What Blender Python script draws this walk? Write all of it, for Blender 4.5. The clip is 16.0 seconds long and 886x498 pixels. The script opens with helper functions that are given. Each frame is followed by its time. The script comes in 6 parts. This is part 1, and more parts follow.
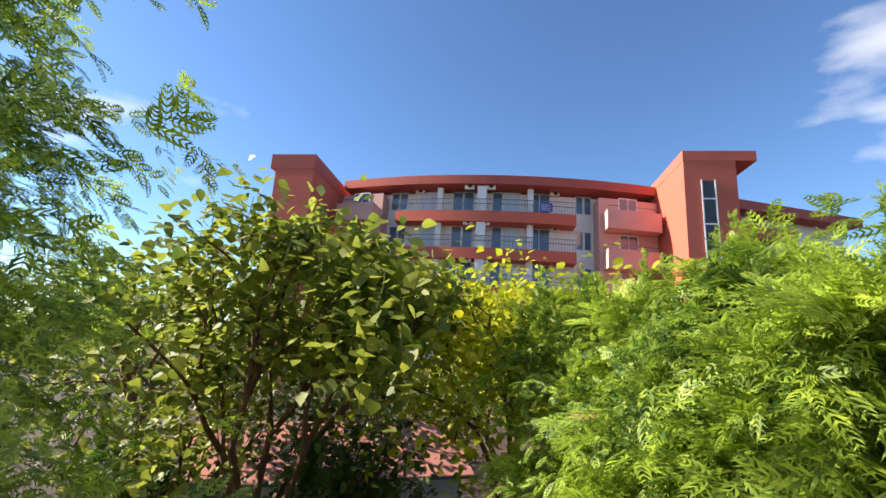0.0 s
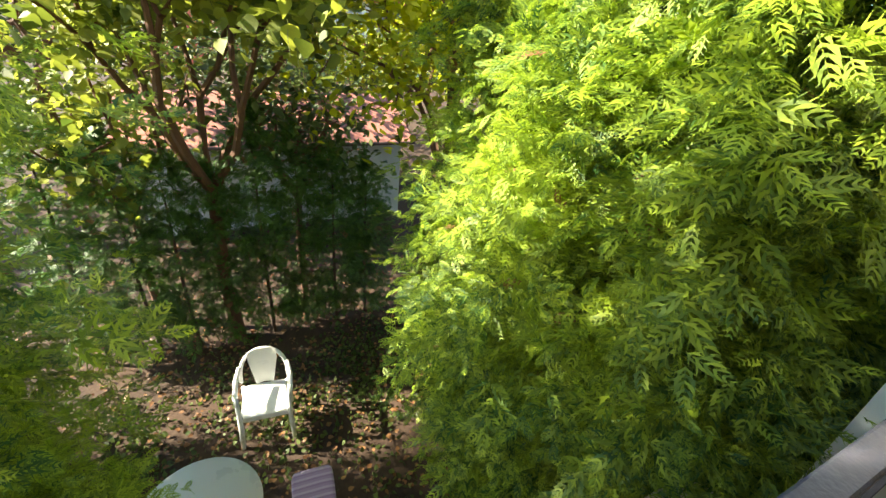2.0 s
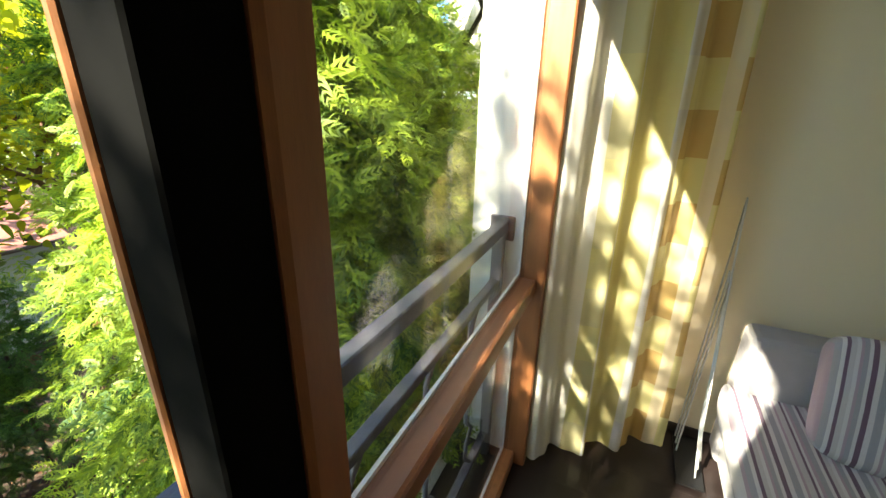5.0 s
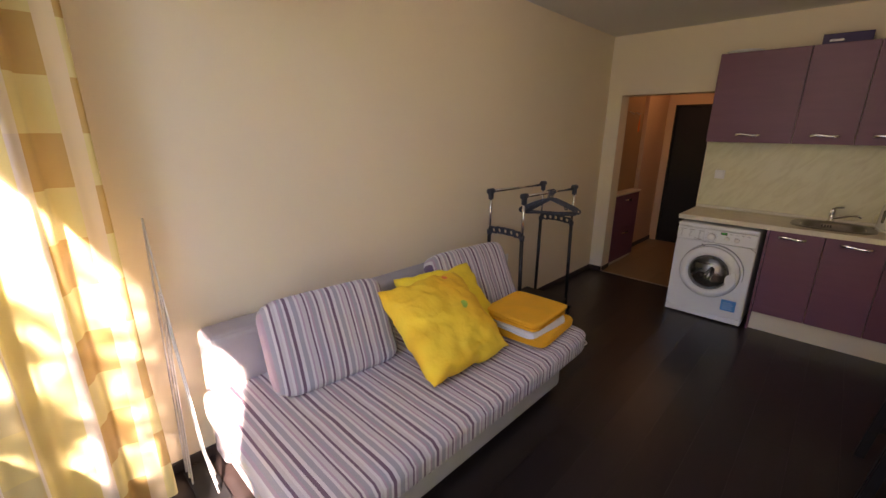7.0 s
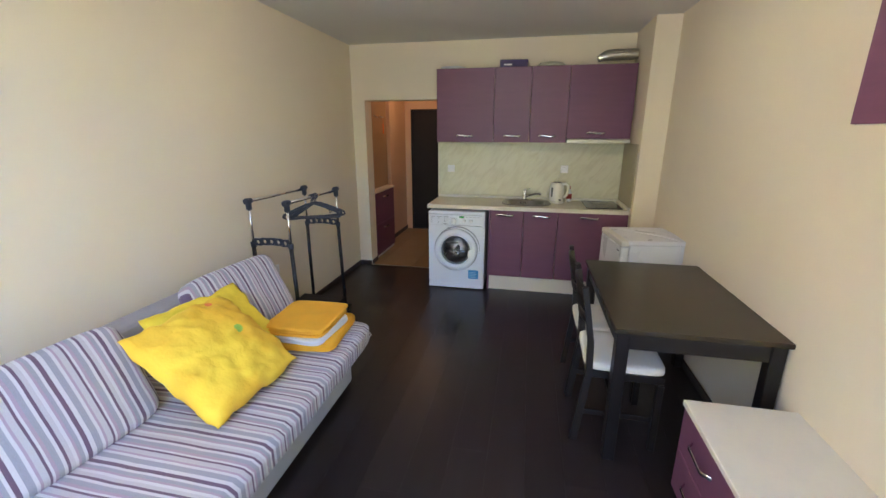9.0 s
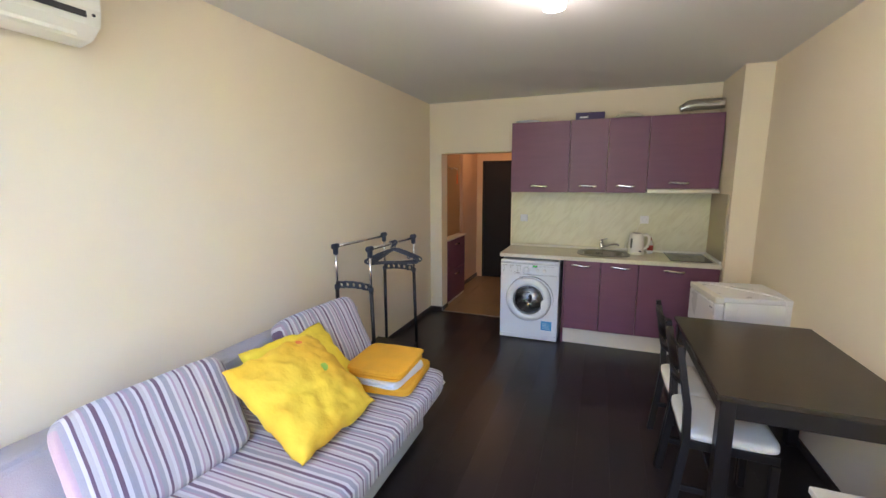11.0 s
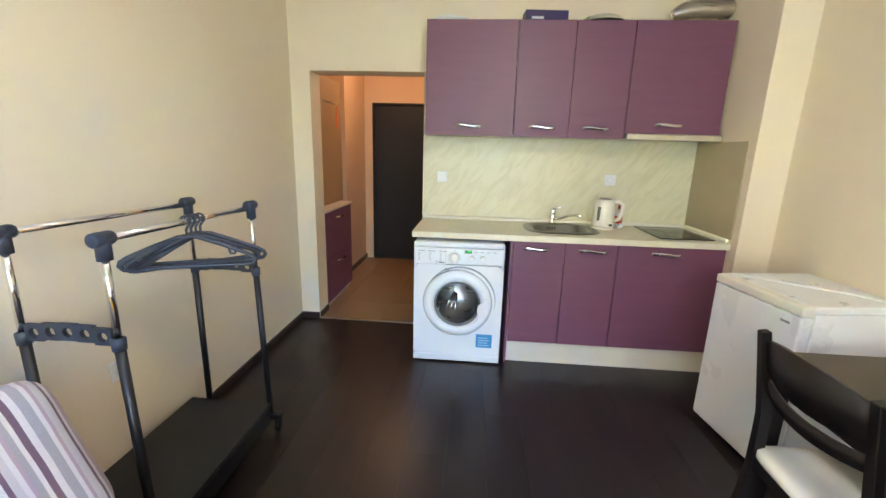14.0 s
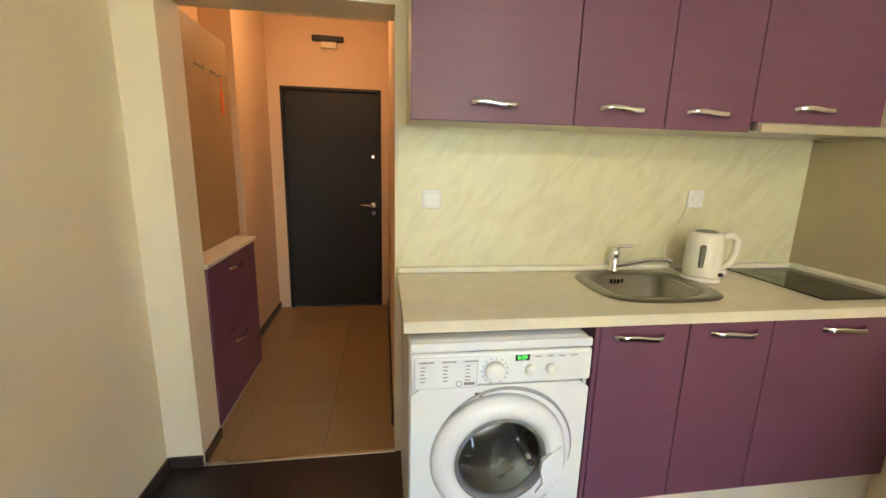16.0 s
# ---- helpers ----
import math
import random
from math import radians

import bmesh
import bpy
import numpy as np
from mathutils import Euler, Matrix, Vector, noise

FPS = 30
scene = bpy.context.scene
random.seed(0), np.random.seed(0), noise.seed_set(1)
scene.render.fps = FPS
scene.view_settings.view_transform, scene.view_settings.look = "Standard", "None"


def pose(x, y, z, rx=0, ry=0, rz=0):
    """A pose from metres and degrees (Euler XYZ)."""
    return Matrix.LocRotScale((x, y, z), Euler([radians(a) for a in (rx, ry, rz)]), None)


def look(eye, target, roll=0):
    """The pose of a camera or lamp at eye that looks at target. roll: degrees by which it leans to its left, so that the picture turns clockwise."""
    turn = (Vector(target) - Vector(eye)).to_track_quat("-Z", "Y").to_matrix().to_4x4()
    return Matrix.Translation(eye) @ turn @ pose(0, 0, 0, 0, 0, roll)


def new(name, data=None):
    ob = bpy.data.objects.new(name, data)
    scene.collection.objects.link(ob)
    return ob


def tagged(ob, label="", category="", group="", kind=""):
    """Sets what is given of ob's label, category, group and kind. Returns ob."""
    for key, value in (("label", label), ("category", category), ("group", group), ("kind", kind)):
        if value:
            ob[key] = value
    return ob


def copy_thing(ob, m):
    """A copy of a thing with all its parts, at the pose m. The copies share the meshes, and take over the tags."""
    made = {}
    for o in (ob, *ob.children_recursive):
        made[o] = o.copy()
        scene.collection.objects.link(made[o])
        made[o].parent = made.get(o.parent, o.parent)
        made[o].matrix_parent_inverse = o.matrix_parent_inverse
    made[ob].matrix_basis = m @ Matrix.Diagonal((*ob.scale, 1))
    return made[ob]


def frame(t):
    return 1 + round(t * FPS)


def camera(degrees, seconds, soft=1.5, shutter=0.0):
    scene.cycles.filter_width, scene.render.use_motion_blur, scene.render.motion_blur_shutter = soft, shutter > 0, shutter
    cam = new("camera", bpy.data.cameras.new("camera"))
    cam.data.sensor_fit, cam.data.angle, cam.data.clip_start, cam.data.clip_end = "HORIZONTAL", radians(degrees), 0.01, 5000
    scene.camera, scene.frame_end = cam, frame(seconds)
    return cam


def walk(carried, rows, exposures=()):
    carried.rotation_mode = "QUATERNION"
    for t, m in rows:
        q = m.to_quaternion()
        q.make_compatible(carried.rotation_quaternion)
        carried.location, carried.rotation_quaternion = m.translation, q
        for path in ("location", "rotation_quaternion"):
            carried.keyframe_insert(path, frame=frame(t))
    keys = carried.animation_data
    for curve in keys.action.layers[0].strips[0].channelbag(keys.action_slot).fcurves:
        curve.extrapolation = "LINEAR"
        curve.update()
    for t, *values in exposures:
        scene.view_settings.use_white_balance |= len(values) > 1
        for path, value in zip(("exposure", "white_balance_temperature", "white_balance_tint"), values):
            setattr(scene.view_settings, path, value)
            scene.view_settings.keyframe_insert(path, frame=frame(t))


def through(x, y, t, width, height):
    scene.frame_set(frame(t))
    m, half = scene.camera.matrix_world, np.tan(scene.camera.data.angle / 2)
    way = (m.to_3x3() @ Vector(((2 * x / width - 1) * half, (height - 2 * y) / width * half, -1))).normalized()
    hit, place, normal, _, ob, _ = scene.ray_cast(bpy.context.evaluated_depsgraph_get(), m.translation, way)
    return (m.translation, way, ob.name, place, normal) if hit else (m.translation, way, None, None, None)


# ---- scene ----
cam = camera(94.3, 16.0)
PATH = [
    (0, (2.26, 1.202, 1.833), (1.667, -0.662, 2.251), 3.7),
    (0.5, (2.244, 1.174, 1.806), (1.234, -0.546, 1.96), 5.0),
    (1, (2.213, 1.148, 1.755), (1.022, -0.441, 1.517), 6.3),
    (1.5, (2.228, 1.14, 1.694), (1.117, -0.388, 1.039), 7.2),
    (2, (2.239, 1.153, 1.628), (1.389, -0.368, 0.645), 6.5),
    (2.5, (2.295, 1.235, 1.613), (1.727, -0.318, 0.49), 4.0),
    (2.8, (2.331, 1.335, 1.596), (1.904, -0.272, 0.485), 2.7),
    (3, (2.346, 1.399, 1.59), (2.001, -0.232, 0.486), 1.9),
    (3.2, (2.342, 1.48, 1.569), (2.072, -0.183, 0.491), 1.4),
    (5.3, (1.994, 1.589, 1.619), (0.138, 1.159, 1.011), -0.3),
    (5.5, (1.974, 1.664, 1.613), (0.069, 1.511, 1.024), -0.2),
    (6, (1.924, 1.7, 1.591), (0.075, 2.233, 1.047), 1.2),
    (6.5, (1.989, 1.676, 1.59), (0.354, 2.701, 1.066), 0.7),
    (7, (2.04, 1.655, 1.604), (0.708, 3.04, 1.051), 0.7),
    (7.5, (2.054, 1.639, 1.612), (1.033, 3.257, 1.03), 0.5),
    (8, (2.072, 1.626, 1.628), (1.382, 3.405, 1.027), 0.3),
    (8.2, (2.075, 1.623, 1.631), (1.552, 3.454, 1.021), 0.8),
    (10.3, (2.03, 1.565, 1.635), (1.679, 3.505, 1.302), 0.3),
    (10.5, (2.027, 1.553, 1.635), (1.562, 3.475, 1.336), 0.2),
    (11, (1.986, 1.569, 1.641), (1.287, 3.415, 1.322), -0.2),
    (11.5, (1.924, 1.647, 1.605), (1.155, 3.44, 1.163), 0.1),
    (12, (1.855, 1.815, 1.54), (1.202, 3.634, 1.027), 0.8),
    (12.5, (1.751, 2.081, 1.468), (1.286, 3.955, 0.947), 1.4),
    (13, (1.601, 2.39, 1.416), (1.324, 4.306, 0.913), 1.5),
    (13.5, (1.474, 2.747, 1.412), (1.3, 4.68, 0.928), 1.5),
    (14, (1.438, 3.148, 1.416), (1.293, 5.09, 0.959), 1.6),
    (14.5, (1.344, 3.538, 1.402), (1.221, 5.486, 0.967), 1.7),
    (15, (1.218, 3.921, 1.419), (1.137, 5.874, 0.992), 1.7),
    (15.5, (1.104, 4.297, 1.406), (1.113, 6.25, 0.978), 1.5),
    (16, (0.975, 4.59, 1.392), (1.261, 6.525, 0.978), 1.4),
]
walk(cam, [(t, look(eye, target, roll)) for t, eye, target, roll in PATH],
     [(0, 1.3, 7000, 13), (1.0, 1.62, 7900, 16), (2.0, 2.42, 7700, 4), (3.2, 3.05, 8000, 0), (5.3, 2.95, 7400, 2), (6.0, 3.15, 7900, 18), (7.0, 4.05, 8000, 36),
      (8.0, 5.0, 6050, 20), (10.3, 5.05, 6350, 24), (12.5, 5.55, 5950, 22), (14.0, 5.98, 6100, 17), (15.5, 6.08, 7000, 18), (16.0, 5.95, 7300, 16)])

# ---- world, sun, lamps ----
SUN_AZ = Vector((0.909, -0.417, 0.0)).normalized()
SUN_EL = radians(33)
world = bpy.data.worlds.new("world")
scene.world = world
world.use_nodes = True
wn, wl = world.node_tree.nodes, world.node_tree.links
wn.clear()
sky = wn.new("ShaderNodeTexSky")
sky.sky_type, sky.sun_disc, sky.sun_elevation = "NISHITA", False, SUN_EL
sky.sun_rotation = math.atan2(SUN_AZ.x, SUN_AZ.y)
sky.air_density, sky.dust_density, sky.ozone_density = 1.0, 0.2, 4.0
w_bg, w_out = wn.new("ShaderNodeBackground"), wn.new("ShaderNodeOutputWorld")
w_bg.inputs["Strength"].default_value = 0.080
w_co, w_map, w_noise, w_ramp, w_mix = (wn.new("ShaderNodeTexCoord"), wn.new("ShaderNodeMapping"), wn.new("ShaderNodeTexNoise"),
                                       wn.new("ShaderNodeValToRGB"), wn.new("ShaderNodeMix"))
w_mix.data_type = "RGBA"
w_map.inputs["Scale"].default_value = (1.6, 1.6, 4.2)
w_map.inputs["Location"].default_value = (0.35, 0.1, 0.0)
w_noise.inputs["Scale"].default_value, w_noise.inputs["Detail"].default_value = 1.5, 7
w_ramp.color_ramp.elements[0].position, w_ramp.color_ramp.elements[1].position = 0.60, 0.82
w_mix.inputs[7].default_value = (7.0, 7.2, 7.6, 1)
wl.new(w_co.outputs["Generated"], w_map.inputs[0])
wl.new(w_map.outputs[0], w_noise.inputs[0])
wl.new(w_noise.outputs[0], w_ramp.inputs[0])
wl.new(w_ramp.outputs[0], w_mix.inputs[0])
w_tint = wn.new("ShaderNodeVectorMath")
w_tint.operation, w_tint.inputs[1].default_value = "MULTIPLY", (0.77, 0.99, 1.18)
wl.new(sky.outputs[0], w_tint.inputs[0])
wl.new(w_tint.outputs[0], w_mix.inputs[6])
wl.new(w_mix.outputs[2], w_bg.inputs[0])
wl.new(w_bg.outputs[0], w_out.inputs[0])

sun = new("sun", bpy.data.lights.new("sun", "SUN"))
sun.data.energy, sun.data.angle, sun.data.color = 5.0, radians(0.6), (1.0, 0.95, 0.86)
sun.matrix_basis = look(Vector((0, 0, 20)) + SUN_AZ * 10, Vector((0, 0, 20)) - Vector((0, 0, math.tan(SUN_EL) * 10)))

lamp = new("ceiling_bulb", bpy.data.lights.new("ceiling_bulb", "POINT"))
lamp.data.energy, lamp.data.color, lamp.data.shadow_soft_size = 0.08, (1.0, 0.93, 0.82), 0.05
lamp.matrix_basis = pose(1.74, 3.70, 2.36)
for lx, lw in ((1.1, 1.05), (2.3, 0.8)):
    port = new("window_light", bpy.data.lights.new("window_light", "AREA"))
    port.data.shape, port.data.size, port.data.size_y = "RECTANGLE", lw, 2.1
    port.data.energy, port.data.color = 0.7, (0.78, 0.92, 1.0)
    port.matrix_basis = look((lx, 1.10, 1.25), (lx, 4.0, 1.1))
# unseen warm fill lamp added to brighten the hall; no fixture hangs here
hall_fill = new("hall_fill", bpy.data.lights.new("hall_fill", "POINT"))
hall_fill.data.energy, hall_fill.data.color, hall_fill.data.shadow_soft_size = 0.19, (1.0, 0.62, 0.32), 0.12
hall_fill.matrix_basis = pose(0.55, 7.6, 2.3)

# ---- materials ----
MATS = {}


def mat(name, color, rough=0.5, metal=0.0, vary=0.12, scale=6.0, bump=0.05, fine=60.0, rand=0.0, stretch=(1, 1, 1), coat=0.0, island=0.0):
    """A surface with its colour varied at two scales and a fine relief."""
    if name in MATS:
        return MATS[name]
    m = bpy.data.materials.new(name)
    m.use_nodes = True
    n, l = m.node_tree.nodes, m.node_tree.links
    b = n["Principled BSDF"]
    b.inputs["Roughness"].default_value, b.inputs["Metallic"].default_value = rough, metal
    b.inputs["Coat Weight"].default_value = coat
    co, mp = n.new("ShaderNodeTexCoord"), n.new("ShaderNodeMapping")
    mp.inputs["Scale"].default_value = stretch
    l.new(co.outputs["Object"], mp.inputs[0])
    big, small = n.new("ShaderNodeTexNoise"), n.new("ShaderNodeTexNoise")
    big.inputs["Scale"].default_value, small.inputs["Scale"].default_value = scale, fine
    big.inputs["Detail"].default_value, small.inputs["Detail"].default_value = 4, 3
    l.new(mp.outputs[0], big.inputs[0])
    l.new(mp.outputs[0], small.inputs[0])
    add = n.new("ShaderNodeMath")
    add.operation = "MULTIPLY_ADD"
    add.inputs[1].default_value = 0.4
    l.new(small.outputs[0], add.inputs[0])
    l.new(big.outputs[0], add.inputs[2])
    last = add.outputs[0]
    if rand or island:
        src = n.new("ShaderNodeObjectInfo").outputs["Random"] if rand else n.new("ShaderNodeNewGeometry").outputs["Random Per Island"]
        r = n.new("ShaderNodeMath")
        r.operation = "MULTIPLY_ADD"
        r.inputs[1].default_value = rand or island
        l.new(src, r.inputs[0])
        l.new(last, r.inputs[2])
        last = r.outputs[0]
    rng = n.new("ShaderNodeMapRange")
    rng.inputs["From Min"].default_value, rng.inputs["From Max"].default_value = 0.4, 1.0 + (rand or island)
    rng.inputs["To Min"].default_value, rng.inputs["To Max"].default_value = 1 - vary, 1 + vary
    l.new(last, rng.inputs[0])
    mul = n.new("ShaderNodeVectorMath")
    mul.operation = "SCALE"
    mul.inputs[0].default_value = color
    l.new(rng.outputs[0], mul.inputs["Scale"])
    l.new(mul.outputs[0], b.inputs["Base Color"])
    rr = n.new("ShaderNodeMapRange")
    rr.inputs["From Min"].default_value, rr.inputs["From Max"].default_value = 0.3, 0.7
    rr.inputs["To Min"].default_value, rr.inputs["To Max"].default_value = max(rough - (0.06 if bump > 0.04 else 0.01), 0.02), min(rough + (0.06 if bump > 0.04 else 0.01), 1)
    l.new(big.outputs[0], rr.inputs[0])
    l.new(rr.outputs[0], b.inputs["Roughness"])
    if bump:
        bp = n.new("ShaderNodeBump")
        bp.inputs["Strength"].default_value, bp.inputs["Distance"].default_value = bump, 0.01
        l.new(small.outputs[0], bp.inputs["Height"])
        l.new(bp.outputs[0], b.inputs["Normal"])
    MATS[name] = m
    return m


def leaf_mat(name, dark, light, through=0.35, rough=0.55):
    m = bpy.data.materials.new(name)
    m.use_nodes = True
    n, l = m.node_tree.nodes, m.node_tree.links
    b, out = n["Principled BSDF"], n["Material Output"]
    b.inputs["Roughness"].default_value = rough
    geo, co, big = n.new("ShaderNodeNewGeometry"), n.new("ShaderNodeTexCoord"), n.new("ShaderNodeTexNoise")
    big.inputs["Scale"].default_value = 1.7
    l.new(co.outputs["Object"], big.inputs[0])
    mx = n.new("ShaderNodeMath")
    mx.operation = "MULTIPLY_ADD"
    mx.inputs[1].default_value = 0.55
    l.new(geo.outputs["Random Per Island"], mx.inputs[0])
    sub = n.new("ShaderNodeMath")
    sub.operation = "MULTIPLY_ADD"
    sub.inputs[1].default_value, sub.inputs[2].default_value = 1.3, -0.42
    l.new(big.outputs[0], sub.inputs[0])
    l.new(sub.outputs[0], mx.inputs[2])
    ramp = n.new("ShaderNodeValToRGB")
    ramp.color_ramp.elements[0].color, ramp.color_ramp.elements[1].color = (*dark, 1), (*light, 1)
    ramp.color_ramp.elements[0].position, ramp.color_ramp.elements[1].position = 0.15, 0.85
    l.new(mx.outputs[0], ramp.inputs[0])
    l.new(ramp.outputs[0], b.inputs["Base Color"])
    tr, mix = n.new("ShaderNodeBsdfTranslucent"), n.new("ShaderNodeMixShader")
    mix.inputs[0].default_value = through
    l.new(ramp.outputs[0], tr.inputs[0])
    l.new(b.outputs[0], mix.inputs[1])
    l.new(tr.outputs[0], mix.inputs[2])
    l.new(mix.outputs[0], out.inputs[0])
    return m


def emit(name, color, strength):
    m = bpy.data.materials.new(name)
    m.use_nodes = True
    b = m.node_tree.nodes["Principled BSDF"]
    b.inputs["Base Color"].default_value = (*color, 1)
    b.inputs["Emission Color"].default_value, b.inputs["Emission Strength"].default_value = (*color, 1), strength
    return m


def glass_mat(name, tint=(1, 1, 1), rough=0.0, sheer=0.9):
    """Thin pane: mostly see-through, with a mirror-like gloss by Fresnel."""
    m = bpy.data.materials.new(name)
    m.use_nodes = True
    n, l = m.node_tree.nodes, m.node_tree.links
    n.remove(n["Principled BSDF"])
    tr, gl, fr, mix = n.new("ShaderNodeBsdfTransparent"), n.new("ShaderNodeBsdfGlossy"), n.new("ShaderNodeLayerWeight"), n.new("ShaderNodeMixShader")
    pw, sc = n.new("ShaderNodeMath"), n.new("ShaderNodeMath")
    pw.operation, pw.inputs[1].default_value = "POWER", 5
    sc.operation, sc.inputs[1].default_value, sc.inputs[2].default_value = "MULTIPLY_ADD", 0.6, 0.03
    l.new(fr.outputs["Facing"], pw.inputs[0])
    l.new(pw.outputs[0], sc.inputs[0])
    tr.inputs[0].default_value = (*[c * sheer for c in tint], 1)
    gl.inputs["Roughness"].default_value = rough
    l.new(sc.outputs[0], mix.inputs[0])
    l.new(tr.outputs[0], mix.inputs[1])
    l.new(gl.outputs[0], mix.inputs[2])
    l.new(mix.outputs[0], n["Material Output"].inputs[0])
    return m


def stripe_mat(name, axis, stops, period, rough=0.85):
    """Woven cloth with straight bands across one axis."""
    m = bpy.data.materials.new(name)
    m.use_nodes = True
    n, l = m.node_tree.nodes, m.node_tree.links
    b = n["Principled BSDF"]
    b.inputs["Roughness"].default_value = rough
    b.inputs["Sheen Weight"].default_value = 0.2
    co, sep = n.new("ShaderNodeTexCoord"), n.new("ShaderNodeSeparateXYZ")
    l.new(co.outputs["Object"], sep.inputs[0])
    div, fr = n.new("ShaderNodeMath"), n.new("ShaderNodeMath")
    div.operation, div.inputs[1].default_value, fr.operation = "DIVIDE", period, "FRACT"
    l.new(sep.outputs[axis], div.inputs[0])
    l.new(div.outputs[0], fr.inputs[0])
    ramp = n.new("ShaderNodeValToRGB")
    ramp.color_ramp.interpolation = "CONSTANT"
    for k, (p, c) in enumerate(stops):
        e = ramp.color_ramp.elements[k] if k < 2 else ramp.color_ramp.elements.new(p)
        e.position, e.color = p, (*c, 1)
    l.new(fr.outputs[0], ramp.inputs[0])
    noi = n.new("ShaderNodeTexNoise")
    noi.inputs["Scale"].default_value = 380
    l.new(co.outputs["Object"], noi.inputs[0])
    rng = n.new("ShaderNodeMapRange")
    rng.inputs["To Min"].default_value, rng.inputs["To Max"].default_value = 0.78, 1.22
    l.new(noi.outputs[0], rng.inputs[0])
    mul = n.new("ShaderNodeVectorMath")
    mul.operation = "SCALE"
    l.new(ramp.outputs[0], mul.inputs[0])
    l.new(rng.outputs[0], mul.inputs["Scale"])
    l.new(mul.outputs[0], b.inputs["Base Color"])
    bp = n.new("ShaderNodeBump")
    bp.inputs["Strength"].default_value, bp.inputs["Distance"].default_value = 0.35, 0.004
    l.new(noi.outputs[0], bp.inputs["Height"])
    l.new(bp.outputs[0], b.inputs["Normal"])
    return m


WALL = mat("wall_paint", (0.80, 0.69, 0.51), 0.75, vary=0.03, scale=1.5, bump=0.08, fine=220)
CEIL = mat("ceiling_paint", (0.70, 0.68, 0.63), 0.85, vary=0.02, scale=1.2, bump=0.05, fine=200)
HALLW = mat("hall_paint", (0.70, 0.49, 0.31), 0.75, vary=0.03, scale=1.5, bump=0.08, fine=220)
WHITE = mat("white_reveal_paint", (0.80, 0.80, 0.78), 0.7, vary=0.04, scale=3, bump=0.1, fine=150)
FLOORM = mat("dark_laminate", (0.022, 0.015, 0.014), 0.32, vary=0.34, scale=2.4, bump=0.0, fine=16, rand=0.5, stretch=(5, 0.30, 1))
FLOORM.node_tree.nodes["Principled BSDF"].inputs["Specular IOR Level"].default_value = 0.42
SKIRT = mat("dark_skirting", (0.04, 0.028, 0.024), 0.4, vary=0.3, stretch=(1, 8, 8))
HALLF = mat("hall_tile", (0.31, 0.195, 0.088), 0.30, vary=0.05, scale=2, bump=0.0, fine=12, rand=0.1)
GROUT = mat("grout", (0.34, 0.23, 0.12), 0.8)
PURPLE = mat("purple_laminate", (0.170, 0.062, 0.105), 0.44, vary=0.07, scale=2, bump=0.02, fine=10, stretch=(1.5, 1.5, 14))
CARCASS = mat("cream_board", (0.72, 0.66, 0.54), 0.5, vary=0.04)
COUNTER = mat("cream_worktop", (0.72, 0.66, 0.52), 0.38, vary=0.08, scale=14, bump=0.03, fine=120)
PLASTIC = mat("white_plastic", (0.80, 0.80, 0.79), 0.28, vary=0.008, bump=0.0)
ENAMEL = mat("white_enamel", (0.78, 0.81, 0.85), 0.25, vary=0.006, bump=0.0)
CREAMP = mat("cream_plastic", (0.80, 0.77, 0.66), 0.3, vary=0.03, bump=0.0)
STEEL = mat("brushed_steel", (0.62, 0.60, 0.56), 0.28, 1.0, vary=0.08, scale=3, bump=0.03, fine=90, stretch=(1, 12, 12))
CHROME = mat("chrome", (0.85, 0.85, 0.86), 0.08, 1.0, vary=0.02, bump=0.0)
BLACKP = mat("black_plastic", (0.010, 0.010, 0.011), 0.4, vary=0.2, bump=0.04)
BLUEBLK = mat("dark_blue_grey_plastic", (0.030, 0.038, 0.055), 0.45, vary=0.15, bump=0.03)
HOB = mat("hob_glass", (0.012, 0.012, 0.012), 0.05, vary=0.05, bump=0.0)
DARKW = mat("dark_stained_wood", (0.009, 0.006, 0.005), 0.42, vary=0.25, scale=4, bump=0.02, fine=40, stretch=(10, 10, 1))
DARKT = mat("dark_table_veneer", (0.034, 0.024, 0.014), 0.26, vary=0.05, scale=2, bump=0.0, fine=8, stretch=(5, 1, 1))
DOORM = mat("black_brown_door", (0.006, 0.004, 0.003), 0.55, vary=0.2, scale=3, bump=0.02, fine=40, stretch=(12, 12, 1))
SEAT = mat("cream_seat_cloth", (0.78, 0.74, 0.64), 0.8, vary=0.05, scale=9, bump=0.2, fine=300)
FRAMEW = mat("orange_brown_frame_foil", (0.30, 0.115, 0.045), 0.38, vary=0.22, scale=3, bump=0.05, fine=50, stretch=(12, 12, 1))
FRAMEH = mat("orange_brown_rail_foil", (0.28, 0.105, 0.045), 0.38, vary=0.22, scale=3, bump=0.05, fine=50, stretch=(1, 12, 12))
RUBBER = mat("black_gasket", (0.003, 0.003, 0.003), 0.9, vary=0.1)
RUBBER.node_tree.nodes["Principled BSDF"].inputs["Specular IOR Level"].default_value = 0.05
RAILM = mat("grey_painted_rail", (0.075, 0.072, 0.092), 0.48, vary=0.2, scale=10, bump=0.3, fine=70)
YEL = mat("yellow_cotton", (0.86, 0.50, 0.035), 0.85, vary=0.12, scale=5, bump=0.35, fine=45)
YEL2 = mat("lemon_cotton", (0.88, 0.66, 0.05), 0.85, vary=0.10, scale=5, bump=0.35, fine=45)
